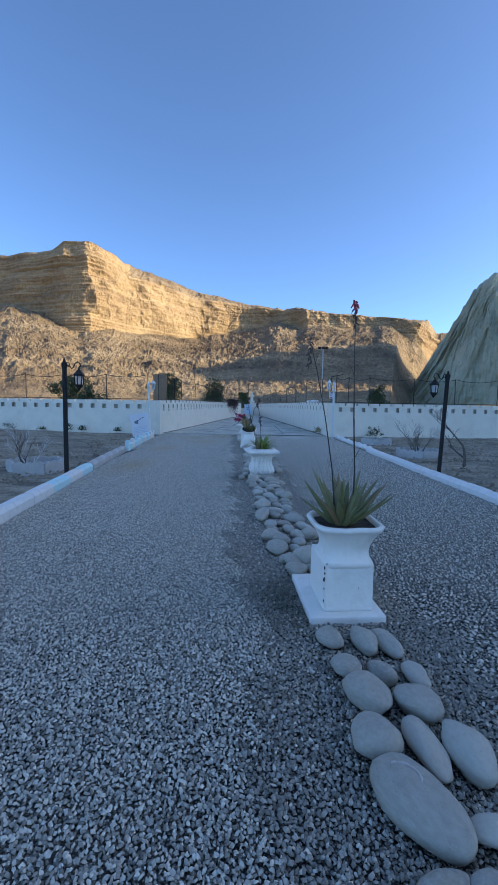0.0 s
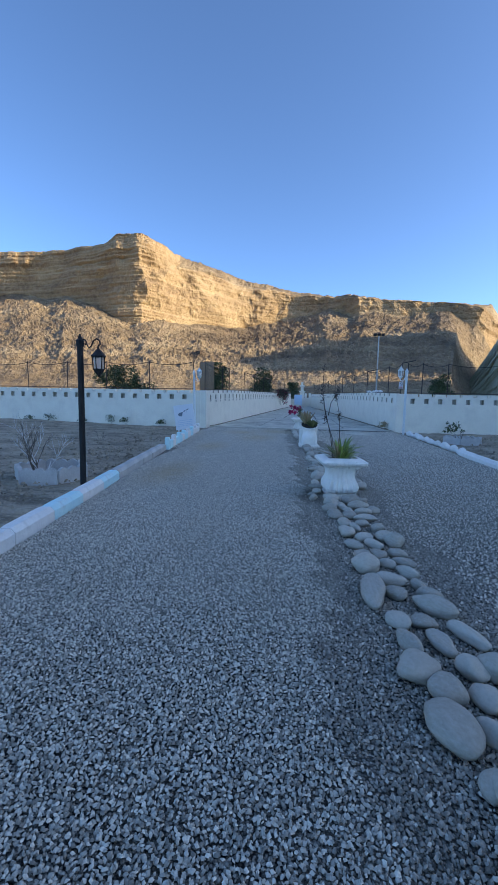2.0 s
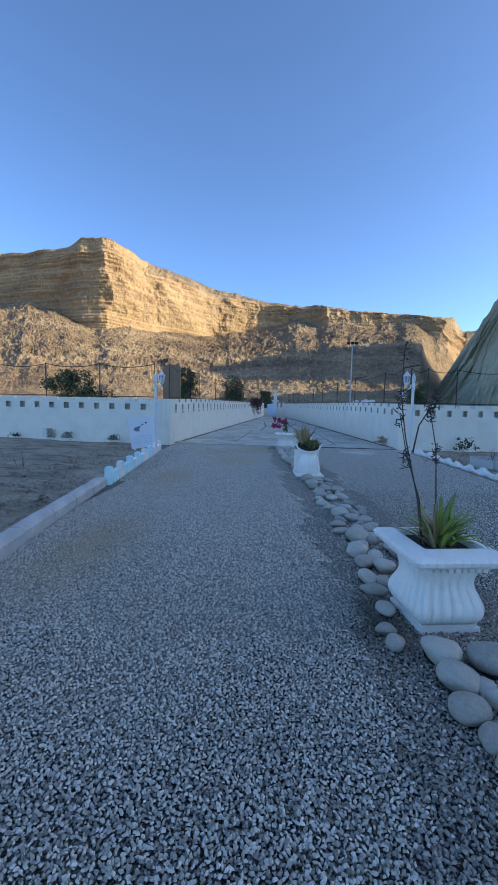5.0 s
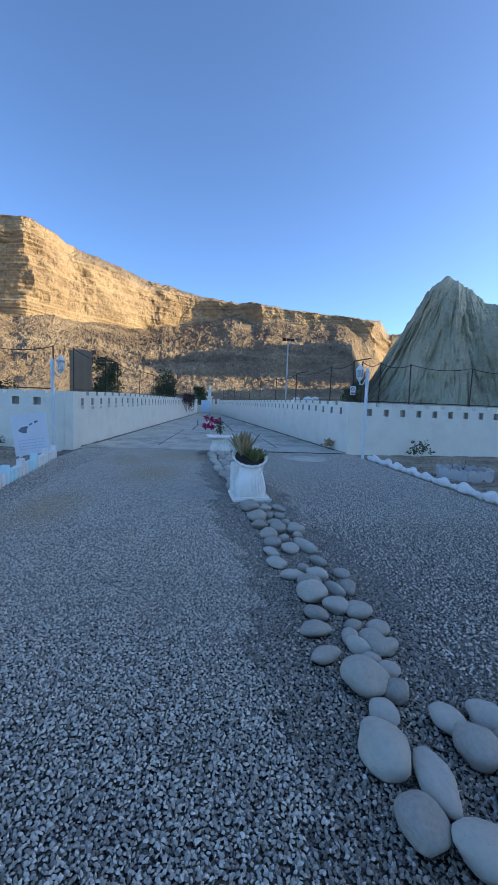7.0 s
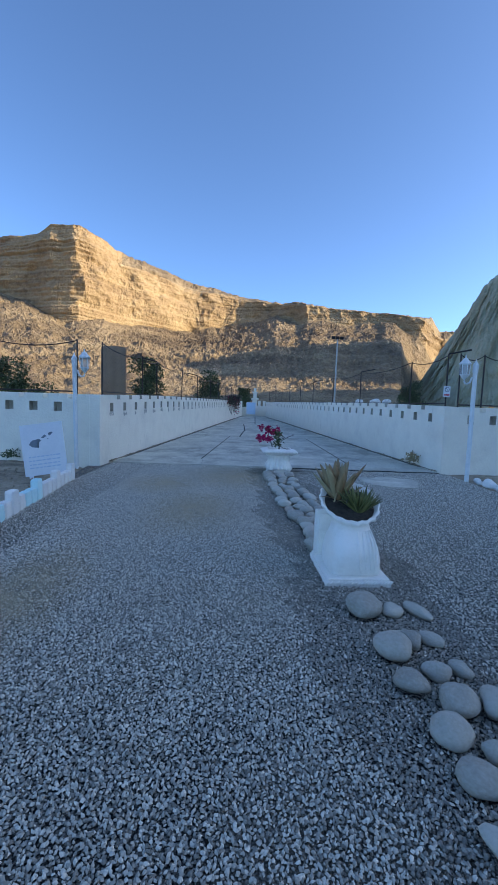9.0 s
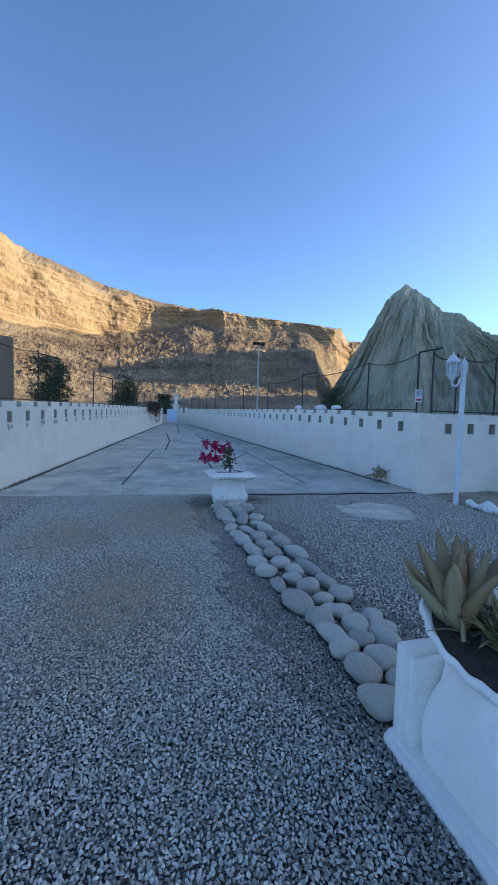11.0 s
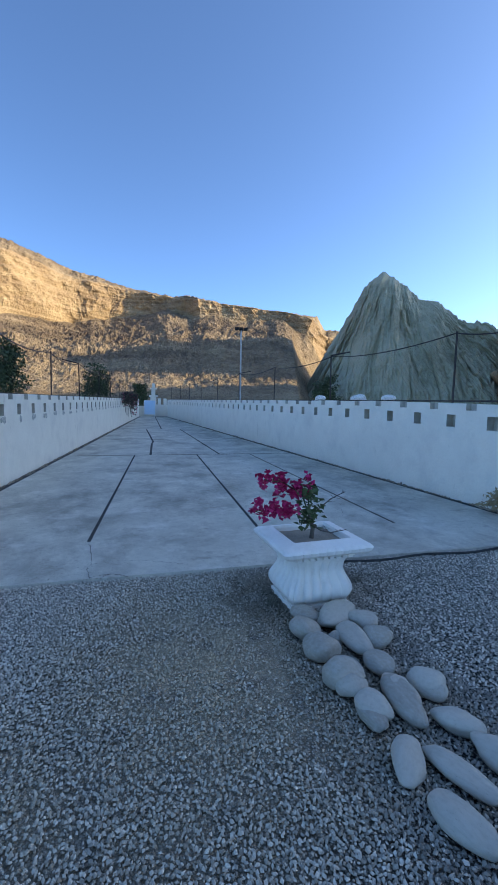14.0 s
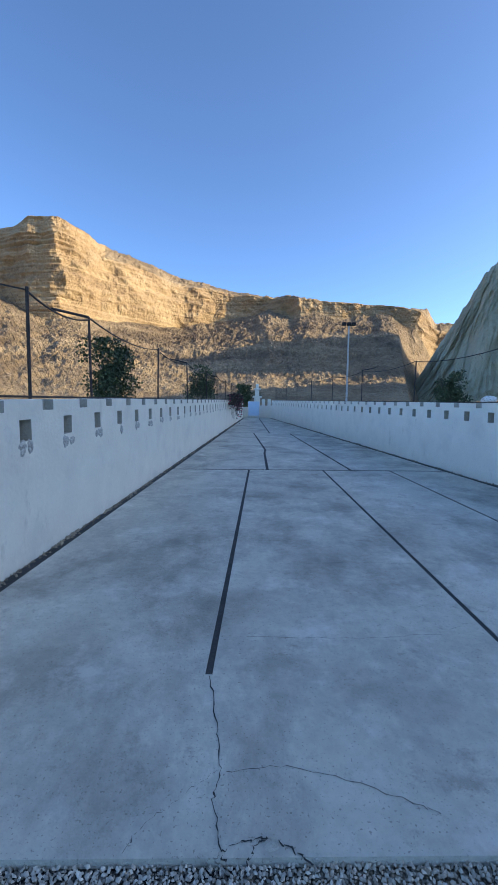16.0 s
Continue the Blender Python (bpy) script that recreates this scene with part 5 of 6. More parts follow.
# ---- fences ----
def fence(name, pts, base, top, spacing_mesh, label, lean=0.0, outrig=()):
    """Wire fence: steel posts, sagging top wire, bottom rail and diagonal netting between the posts."""
    f = thing(name, pose(0, 0, 0), label, "fence")
    for i, (x, y) in enumerate(pts):
        g = rise(y) - 0.03 if y > 21.6 and name != "front_fence" else 0.0
        bm = bmesh.new()
        jig = 0.04 * math.sin(i * 2.7)
        tube(bm, [(x, y, base + g - 1.7), (x + jig, y, top + g)], 0.019, 6)
        part("post", bm, M_FENCE, f)
        if i in outrig:
            bm = bmesh.new()
            tube(bm, [(x + jig, y, top + g), (x + jig + lean, y, top + g + 0.12)], 0.02, 6)
            part("outrigger", bm, M_FENCE, f)
    for (ax, ay), (bx, by) in zip(pts, pts[1:]):
        ga = rise(ay) - 0.03 if ay > 21.6 and name != "front_fence" else 0.0
        gb_ = rise(by) - 0.03 if by > 21.6 and name != "front_fence" else 0.0
        bm = bmesh.new()
        tube(bm, [(ax + (bx - ax) * k / 8, ay + (by - ay) * k / 8, top + ga + (gb_ - ga) * k / 8 - 0.03 - 0.12 * (1 - (k / 4 - 1) ** 2)) for k in range(9)], 0.012, 4)
        part("top_wire", bm, M_FENCE, f)
        bm = bmesh.new()
        tube(bm, [(ax, ay, base + 0.04 + ga), (bx, by, base + 0.04 + gb_)], 0.016, 4)
        part("bottom_rail", bm, M_FENCE, f)
        ln, h = math.hypot(bx - ax, by - ay), top - base - 0.12
        ux, uy = (bx - ax) / ln, (by - ay) / ln
        verts, faces = [], []
        n = int((ln + h) / spacing_mesh)
        for k in range(n):
            for sgn in (1, -1):
                s0 = k * spacing_mesh - (h if sgn > 0 else 0)
                s1 = s0 + sgn * h
                z0, z1 = base, base + h
                lo, hi = (s0, s1) if sgn > 0 else (s1, s0)
                if hi < 0 or lo > ln:
                    continue
                t0 = max(0.0, min(1.0, ((0 if sgn > 0 else ln) - s0) / (s1 - s0)))
                t1 = max(0.0, min(1.0, ((ln if sgn > 0 else 0) - s0) / (s1 - s0)))
                if t1 - t0 < 0.01:
                    continue
                a, b = s0 + (s1 - s0) * t0, s0 + (s1 - s0) * t1
                za, zb = z0 + h * t0, z0 + h * t1
                c = len(verts)
                w = 0.0008
                off = 0.003 * sgn
                for s, z in ((a, za), (b, zb)):
                    g = ga + (gb_ - ga) * s / ln
                    px, py = ax + ux * s - uy * off, ay + uy * s + ux * off
                    verts += [(px - uy * w, py + ux * w, z + g), (px + ux * w, py + uy * w, z + g - w), (px + uy * w, py - ux * w, z + g + w)]
                faces += [(c, c + 1, c + 4, c + 3), (c + 1, c + 2, c + 5, c + 4), (c + 2, c, c + 3, c + 5)]
        ob = part("netting", raw("netting", verts, faces, M_FENCE), None, f)
        tagged(ob, kind="stuff")
    return f


FENCE_LABEL = "rusty wire netting fence on thin steel posts behind the wall"
fence("netting_fence", [(west_x(y) - 0.33, y) for y in (21.9, 24.9, 26.6, 30.3, 34.2, 38.2, 42.2, 46.2, 50.2, 54.2, 58.6)], 1.64, 2.88, 0.11, FENCE_LABEL, -0.55, (2, 4, 6))
fence("netting_fence", [(east_x(y) + 0.34, y) for y in (22.1, 24.1, 28.4, 32.6, 36.8, 41.0, 45.2, 49.4, 53.6, 58.6)], 1.64, 2.9, 0.11, FENCE_LABEL, 0.55, (0, 2, 4))
fence("front_fence", [(-3.2 - 2.1 * i, 21.34 + 0.23 * i) for i in range(6)], 1.62, 2.85, 0.11, FENCE_LABEL)
fence("front_fence", [(5.9 + x, 21.9 + 0.11 * x) for x in (0, 0.6, 1.7, 3.9, 6.1, 8.3, 10.5, 12.7, 14.9)], 1.62, 2.9, 0.11, FENCE_LABEL)


def fence_placard():
    p = thing("warning_placard", pose(5.66, 22.05, 2.0, 0, 0, 8), "white warning placard with a crossed circle, wired to the fence post", "sign")
    bm = bmesh.new()
    box(bm, -0.09, 0.09, -0.05, -0.035, -0.16, 0.11, 0.004)
    part("plate", bm, M_BOARD, p)
    bm = bmesh.new()
    pts = [(0.055 * math.cos(a), -0.053, 0.025 + 0.055 * math.sin(a)) for a in [k * math.pi / 8 for k in range(17)]]
    tube(bm, pts, 0.008, 4)
    tube(bm, [(-0.038, -0.053, 0.063), (0.038, -0.053, -0.013)], 0.008, 4)
    part("crossed_circle", bm, M_INK, p)
    bm = bmesh.new()
    box(bm, -0.07, 0.07, -0.054, -0.049, -0.125, -0.085)
    part("caption_bar", bm, M_RED, p)


fence_placard()


def tall_pole():
    p = thing("floodlight_pole", pose(13.2, 73.5, 0), "tall galvanised pole with a cluster of floodlights", "light pole")
    bm = bmesh.new()
    tube(bm, [(0, 0, -0.1), (0, 0, 11.4)], [0.13, 0.09], 10)
    part("pole", bm, M_GALV, p)
    for x in (-0.6, 0.0, 0.6):
        bm = bmesh.new()
        box(bm, x - 0.25, x + 0.25, -0.2, 0.2, 11.4, 11.8, 0.05)
        part("floodlight", bm, M_BLACK, p)


tall_pole()


# ---- shade cloth panels beyond the walls ----
def cloth_panel(x0, y0, x1, y1, top):
    bm = bmesh.new()
    n = 14
    rows = []
    for k in range(n + 1):
        f = k / n
        fold = 0.012 * math.sin(k * 1.3)
        rows.append([bm.verts.new((x0 + (x1 - x0) * f, y0 + (y1 - y0) * f + fold, z)) for z in (0.0, top * 0.5, top - 0.05 * abs(k - 7) / 7)])
    for a, b in zip(rows, rows[1:]):
        for j in range(2):
            bm.faces.new((a[j], b[j], b[j + 1], a[j + 1]))
    ext = bmesh.ops.extrude_face_region(bm, geom=bm.faces[:])
    bmesh.ops.translate(bm, verts=[e for e in ext["geom"] if isinstance(e, bmesh.types.BMVert)], vec=(0, 0.02, 0))
    tagged(part("shade_cloth", bm, M_CLOTH, None, smooth=True), "brown shade cloth screen hung behind the wall", "shade cloth")


cloth_panel(-3.6, 24.0, -2.86, 24.0, 3.08)


# ---- shrubs and trees ----
def scalloped_ring(m, r, label):
    ring = thing("tree_ring", m, label, "tree planter", "scalloped tree planters")
    for k in range(6):
        bm = bmesh.new()
        w = r * 1.05
        n = 12
        front, back = [], []
        for i in range(n + 1):
            f = i / n
            z = 0.17 + 0.05 * abs(math.sin(f * math.pi * 3))
            x = -w / 2 + w * f
            front.append((bm.verts.new((x, -0.03, -0.12)), bm.verts.new((x, -0.03, z))))
            back.append((bm.verts.new((x, 0.03, -0.12)), bm.verts.new((x, 0.03, z))))
        for i in range(n):
            bm.faces.new((front[i][0], front[i + 1][0], front[i + 1][1], front[i][1]))
            bm.faces.new((back[i][0], back[i][1], back[i + 1][1], back[i + 1][0]))
            bm.faces.new((front[i][1], front[i + 1][1], back[i + 1][1], back[i][1]))
        for i in (0, n):
            bm.faces.new((front[i][0], front[i][1], back[i][1], back[i][0]))
        ob = part("edging_panel", bm, M_RING, ring)
        a = radians(60 * k)
        ob.matrix_basis = pose(r * 0.92 * math.sin(a), -r * 0.92 * math.cos(a), 0, 0, 0, 60 * k)
    return ring


RING_LABEL = "hexagonal tree ring of scalloped grey concrete edging panels"
scalloped_ring(pose(-2.5, 9.75, 0.0, 0, 0, 12), 0.52, RING_LABEL)
scalloped_ring(pose(6.75, 13.5, 0.0, 0, 0, 20), 0.6, RING_LABEL)
scalloped_ring(pose(6.7, 17.6, 0.0, 0, 0, 5), 0.55, RING_LABEL)


def bare_shrub(m, seed, height, stems, mat_low, label, spread=0.55, depth=3, trunk=0.014):
    rg = random.Random(seed)
    sh = thing("bare_shrub", m, label, "shrub")
    for s in range(stems):
        bm = bmesh.new()
        a = rg.uniform(0, 6.28)
        lean = 0.05 if stems == 1 else rg.uniform(0.2, 0.7)
        branches(bm, rg, (math.cos(a) * 0.04, math.sin(a) * 0.04, -0.1), (math.cos(a) * lean, math.sin(a) * lean, 1), height * rg.uniform(0.4, 0.55), trunk, depth, spread)
        part("stem", bm, mat_low if s < 2 else M_TWIG, sh)
    return sh


bare_shrub(pose(-2.62, 9.7, 0), 3, 0.85, 5, M_LIME, "leafless spreading shrub with limewashed stems in a concrete ring", 0.85, 4, 0.018)
bare_shrub(pose(6.75, 13.5, 0), 4, 1.0, 9, M_TWIG, "leafless many-stemmed shrub in a concrete ring", 0.5, 3)
bare_shrub(pose(7.0, 11.2, 0), 16, 1.3, 1, M_TWIG, "small leafless tree with a crooked trunk", 1.15, 5, 0.045)
bare_shrub(pose(6.7, 17.6, 0), 9, 0.6, 4, M_TWIG, "leafless shrub in a concrete ring", 0.6, 2)
bare_shrub(pose(-4.4, 15.3, 0), 12, 0.5, 3, M_TWIG, "small leafless dry shrub in the dirt", 0.7, 2, 0.008)


def leafy_bush(m, seed, height, radius, label, count=1600, mat=None, leaf=0.09, category="tree"):
    rg = random.Random(seed)
    t = thing("tree", m, label, category)
    bm = bmesh.new()
    tips = []
    branches(bm, rg, (0, 0, -0.2), (0.05, 0.05, 1), height * 0.45, 0.05 * height / 3, 3, 0.8, 6, tips)
    part("trunk", bm, M_TWIG, t)
    lumps = [(Vector((rg.gauss(0, radius * 0.42), rg.gauss(0, radius * 0.42), height * rg.uniform(0.3, 0.95))), radius * rg.uniform(0.2, 0.45)) for _ in range(22)]
    for c, r in lumps:
        taper = 1 - 0.5 * (c.z / height)
        c.x, c.y = c.x * taper * 1.2, c.y * taper * 1.2
    verts, faces = [], []
    for k in range(count):
        c, r = rg.choice(lumps)
        d = Vector([rg.gauss(0, 1) for _ in range(3)]).normalized()
        p = c + d * r * rg.uniform(0.55, 1.1)
        p.z = min(height, max(0.15, p.z))
        w = Vector([rg.uniform(-1, 1) for _ in range(3)]).normalized() * leaf * rg.uniform(0.6, 1.3)
        s = w.cross(Vector((rg.uniform(-1, 1), rg.uniform(-1, 1), 0.6))).normalized() * leaf * 0.32
        i = len(verts)
        verts += [p, p + w * 0.5 + s, p + w, p + w * 0.5 - s]
        faces.append((i, i + 1, i + 2, i + 3))
    part("crown", raw("crown", verts, faces, mat or M_DARKLEAF), None, t, "dense ragged dark green leaves")
    return t


leafy_bush(pose(-5.3, 36.6, 0), 1, 4.0, 1.25, "dark green bushy tree behind the wall", 5200, None, 0.14)
leafy_bush(pose(-4.6, 69, 0.2), 2, 5.6, 2.3, "dark green tree beyond the end wall", 4200, None, 0.22)
leafy_bush(pose(17.6, 55.6, 0), 3, 4.5, 1.5, "dark green tree behind the wall", 3600, None, 0.18)
leafy_bush(pose(-12.4, 33, 0), 4, 3.4, 1.5, "dusty green tree behind the wall", 3600, M_DARKLEAF, 0.15)
leafy_bush(pose(-10.6, 32.4, 0), 5, 3.1, 1.1, "dark tree behind the wall", 2800, M_DARKLEAF, 0.14)
leafy_bush(pose(0.1, 64, 0.3), 6, 3.2, 1.3, "green shrub beyond the end wall", 2600, M_DARKLEAF, 0.16)
leafy_bush(pose(7.7, 21.35, -0.02), 7, 0.5, 0.32, "low green leafy weed at the foot of the wall", 160, M_DARKLEAF, 0.09, "weed")
leafy_bush(pose(5.15, 22.6, 0.02), 8, 0.36, 0.2, "dry yellowish weed at the foot of the wall", 260, M_ALOE_DRY, 0.06, "weed")


for k, (x, s) in enumerate(((-4.6, 0.3), (-6.3, 0.34), (-7.0, 0.42), (-8.4, 0.24), (-10.2, 0.38), (-11.3, 0.3))):
    leafy_bush(pose(x, 21.02 + 0.11 * (-2.8 - x) - 0.25, 0.0), 50 + k, s, s * 0.8, "dark scrubby weed at the foot of the wall", 220, M_DARKLEAF, 0.05, "weed")


def wall_bougainvillea():
    """Climber hanging over the far end of the west wall."""
    rg = random.Random(17)
    t = thing("climbing_bougainvillea", pose(west_x(47) + 0.2, 47, rise(47), 0, 0, -3.7), "dark red climbing bougainvillea hanging over the wall", "climber")
    bm = bmesh.new()
    for k in range(9):
        p = Vector((-0.15, -3 + k * 0.75, 1.75))
        tube(bm, [p + Vector((-0.1, 0, -0.1)), p + Vector((0.1, 0.1, 0.1)), p + Vector((0.22, 0.2, -0.4)), p + Vector((0.2, 0.3, -rg.uniform(0.6, 1.3)))], 0.015, 4)
    part("branch", bm, M_TWIG, t)
    for mat, n, name in ((M_STALK, 1500, "foliage"), (M_BRACT, 130, "blossom")):
        verts, faces = [], []
        for k in range(n):
            y = rg.uniform(-3.2, 3.6)
            p = Vector((rg.uniform(-0.1, 0.35), y, 1.95 - abs(rg.gauss(0, 0.4)) * (1.4 if y > 1 else 0.8)))
            w = Vector([rg.uniform(-1, 1) for _ in range(3)]).normalized() * 0.13
            s = w.cross(Vector((0.2, 0.5, 0.8))).normalized() * 0.05
            i = len(verts)
            verts += [p, p + w * 0.5 + s, p + w, p + w * 0.5 - s]
            faces.append((i, i + 1, i + 2, i + 3))
        tagged(part(name, raw(name, verts, faces, mat), None, t), kind="stuff")


wall_bougainvillea()

# white painted edging stones
EDGE_MESHES = [pebble_mesh("edging_stone", 40 + s, M_KERB, 3, 0.22) for s in range(4)]
rg = random.Random(6)
y, k = 20.35, 0
while y > 14.5:
    big = k % 4 == 3
    s = rg.uniform(0.19, 0.24) if big else rg.uniform(0.11, 0.14)
    ob = new("edging_stone", EDGE_MESHES[k % 4])
    ob.matrix_basis = pose(5.64 + 0.02 * rg.uniform(-1, 1), y - s / 2, s * 0.36, 0, 0, rg.uniform(0, 360)) @ Matrix.Diagonal((s, s, s * 0.95, 1))
    tagged(ob, "white painted rounded edging stone" if not big else "large white painted edging stone", "stone", "white edging stones")
    y -= s + 0.015
    k += 1

# white stones resting on top of the east wall
for k, (y, s) in enumerate(((26.1, 0.34), (27.4, 0.42), (29.8, 0.4))):
    ob = new("white_stone", EDGE_MESHES[k])
    ob.matrix_basis = pose(5.52, y, 1.655 + rise(y) - 0.03 + s * 0.2, 0, 0, 70 * k) @ Matrix.Diagonal((s * 0.8, s, s * 0.5, 1))
    tagged(ob, "white painted rounded stone on the wall top", "stone", "white stones on the wall")

# hose along the edge of the concrete
bm = bmesh.new()
tube(bm, [(1.75 + 0.15 * i, 21.42 + 0.03 * math.sin(i * 0.9), 0.015) for i in range(25)], 0.013, 7)
tagged(part("hose", bm, M_JOINT, None, smooth=True), "thin black hose along the concrete edge", "hose")


# rubble and dry weeds along the foot of the walls
def rubble(name, x, y0, y1, seed, side):
    rg = np.random.RandomState(seed)
    n = 1700
    verts, faces = [], []
    for k in range(n):
        yy = rg.uniform(y0, y1)
        xx = x(yy) + side * abs(rg.normal(0, 0.035))
        s = rg.uniform(0.006, 0.026) * (0.7 + 0.9 * abs(noise.noise((yy * 0.9, seed, 0)) * 2))
        c = len(verts)
        z = rise(yy)
        verts += [(xx + s * a, yy + s * b, z + s * h) for a, b, h in ((1, 0, 0), (0, 1, 0.1), (-1, 0.1, 0), (0.1, -1, 0), (0.1, 0.1, rg.uniform(0.6, 1.3)))]
        faces += [(c, c + 1, c + 4), (c + 1, c + 2, c + 4), (c + 2, c + 3, c + 4), (c + 3, c, c + 4)]
    ob = new(name, raw(name, verts, faces, M_DIRT))
    tagged(ob, "crumbled dirt and dry weeds along the foot of the wall", "rubble", kind="stuff")


rubble("wall_foot_rubble", west_x, 21.5, 50, 1, 1)
rubble("wall_foot_rubble", east_x, 21.6, 50, 2, -1)


M_SCUFF = material("hacked_plaster", (0.36, 0.34, 0.29), (0.84, 0.81, 0.73), 22, 70, 0.9, 1.0, 40, stain=(0.36, 0.33, 0.27), stain_scale=18, stain_amount=0.7)


def plaster_scuff(y, z, wide, high, seed):
    """Rough hacked patch of plaster, a few millimetres proud of the wall."""
    bm = bmesh.new()
    n = 18
    rings = []
    for ring in range(4):
        f = 1 - ring / 4
        row = []
        for k in range(n):
            a = 2 * math.pi * k / n
            r = f * (1 + 0.55 * noise.noise(Vector((math.cos(a) * 1.7, math.sin(a) * 1.7, seed))))
            row.append(bm.verts.new((west_x(y + wide * r * math.cos(a)) + 0.001 + (0.0 if ring == 0 else 0.012 + 0.014 * noise.noise(Vector((k * 1.3, ring * 2.1, seed)))), y + wide * r * math.cos(a), z + high * r * math.sin(a))))
        rings.append(row)
    for a, b2 in zip(rings, rings[1:]):
        for k in range(n):
            bm.faces.new((a[k], a[(k + 1) % n], b2[(k + 1) % n], b2[k]))
    bm.faces.new(rings[-1])
    part("plaster_scuff", bm, M_SCUFF, bpy.data.objects["wall_west"], "rough hacked plaster patch")


scuff_rng = random.Random(31)
for k in range(26):
    y = 20.98 + 0.68 + 0.86 * k
    z = HOLE0 + rise(y) - 0.03 + 0.07 * min(1.0, max(0.0, (y - 21.0) / 5)) - scuff_rng.uniform(0.05, 0.09)
    for side in (-1, 1):
        if scuff_rng.random() < 0.85:
            plaster_scuff(y + side * scuff_rng.uniform(0.04, 0.09), z, scuff_rng.uniform(0.05, 0.085), scuff_rng.uniform(0.04, 0.075), k * 2.3 + side)


# ---- cliffs ----
def fbm(p, octaves=5, gain=0.5):
    a, s, f = 0.0, 1.0, 1.0
    for _ in range(octaves):
        a += s * noise.noise(p * f)
        f *= 2.05
        s *= gain
    return a


def ridged(p, octaves=4):
    a, s, f = 0.0, 0.5, 1.0
    for _ in range(octaves):
        a += s * (1 - abs(noise.noise(p * f)) * 2)
        f *= 2.1
        s *= 0.5
    return a


TOP = [(-75, 12), (-60, 13.5), (-44, 15.4), (-38, 15.9), (-31, 17.4), (-26.5, 18.8), (-25, 20.1), (-21.9, 20.5), (-20.5, 19.9), (-18, 19.0), (-15, 18.45), (-11.7, 17.6), (-8, 16.3), (-0.3, 14.6), (4, 14.1), (6.4, 14.5), (10.7, 13.5), (15.6, 12.8), (22.4, 12.1), (23.3, 10.5), (28, 9.8), (40, 8)]
FACE = [(-75, 380), (-60, 340), (-44, 300), (-31, 245), (-25, 218), (-22, 212), (-20, 218), (-15, 236), (-8, 262), (-4, 276), (1, 276), (5, 266), (7, 250), (10, 256), (16, 262), (22, 258), (24, 285), (40, 330)]
TALUS = [(-75, 7), (-44, 10.0), (-36, 11.6), (-31, 12.0), (-28, 11.2), (-25.5, 10.2), (-23.5, 9.3), (-20, 10.0), (-14, 9.8), (-8, 9.6), (-4, 10.2), (0, 11.0), (3, 11.7), (6, 10.6), (9, 11.6), (13, 10.6), (17, 11.0), (21, 9.3), (23.5, 5), (26, 2), (40, 1.5)]
CX, CY = 1.0, 8.0


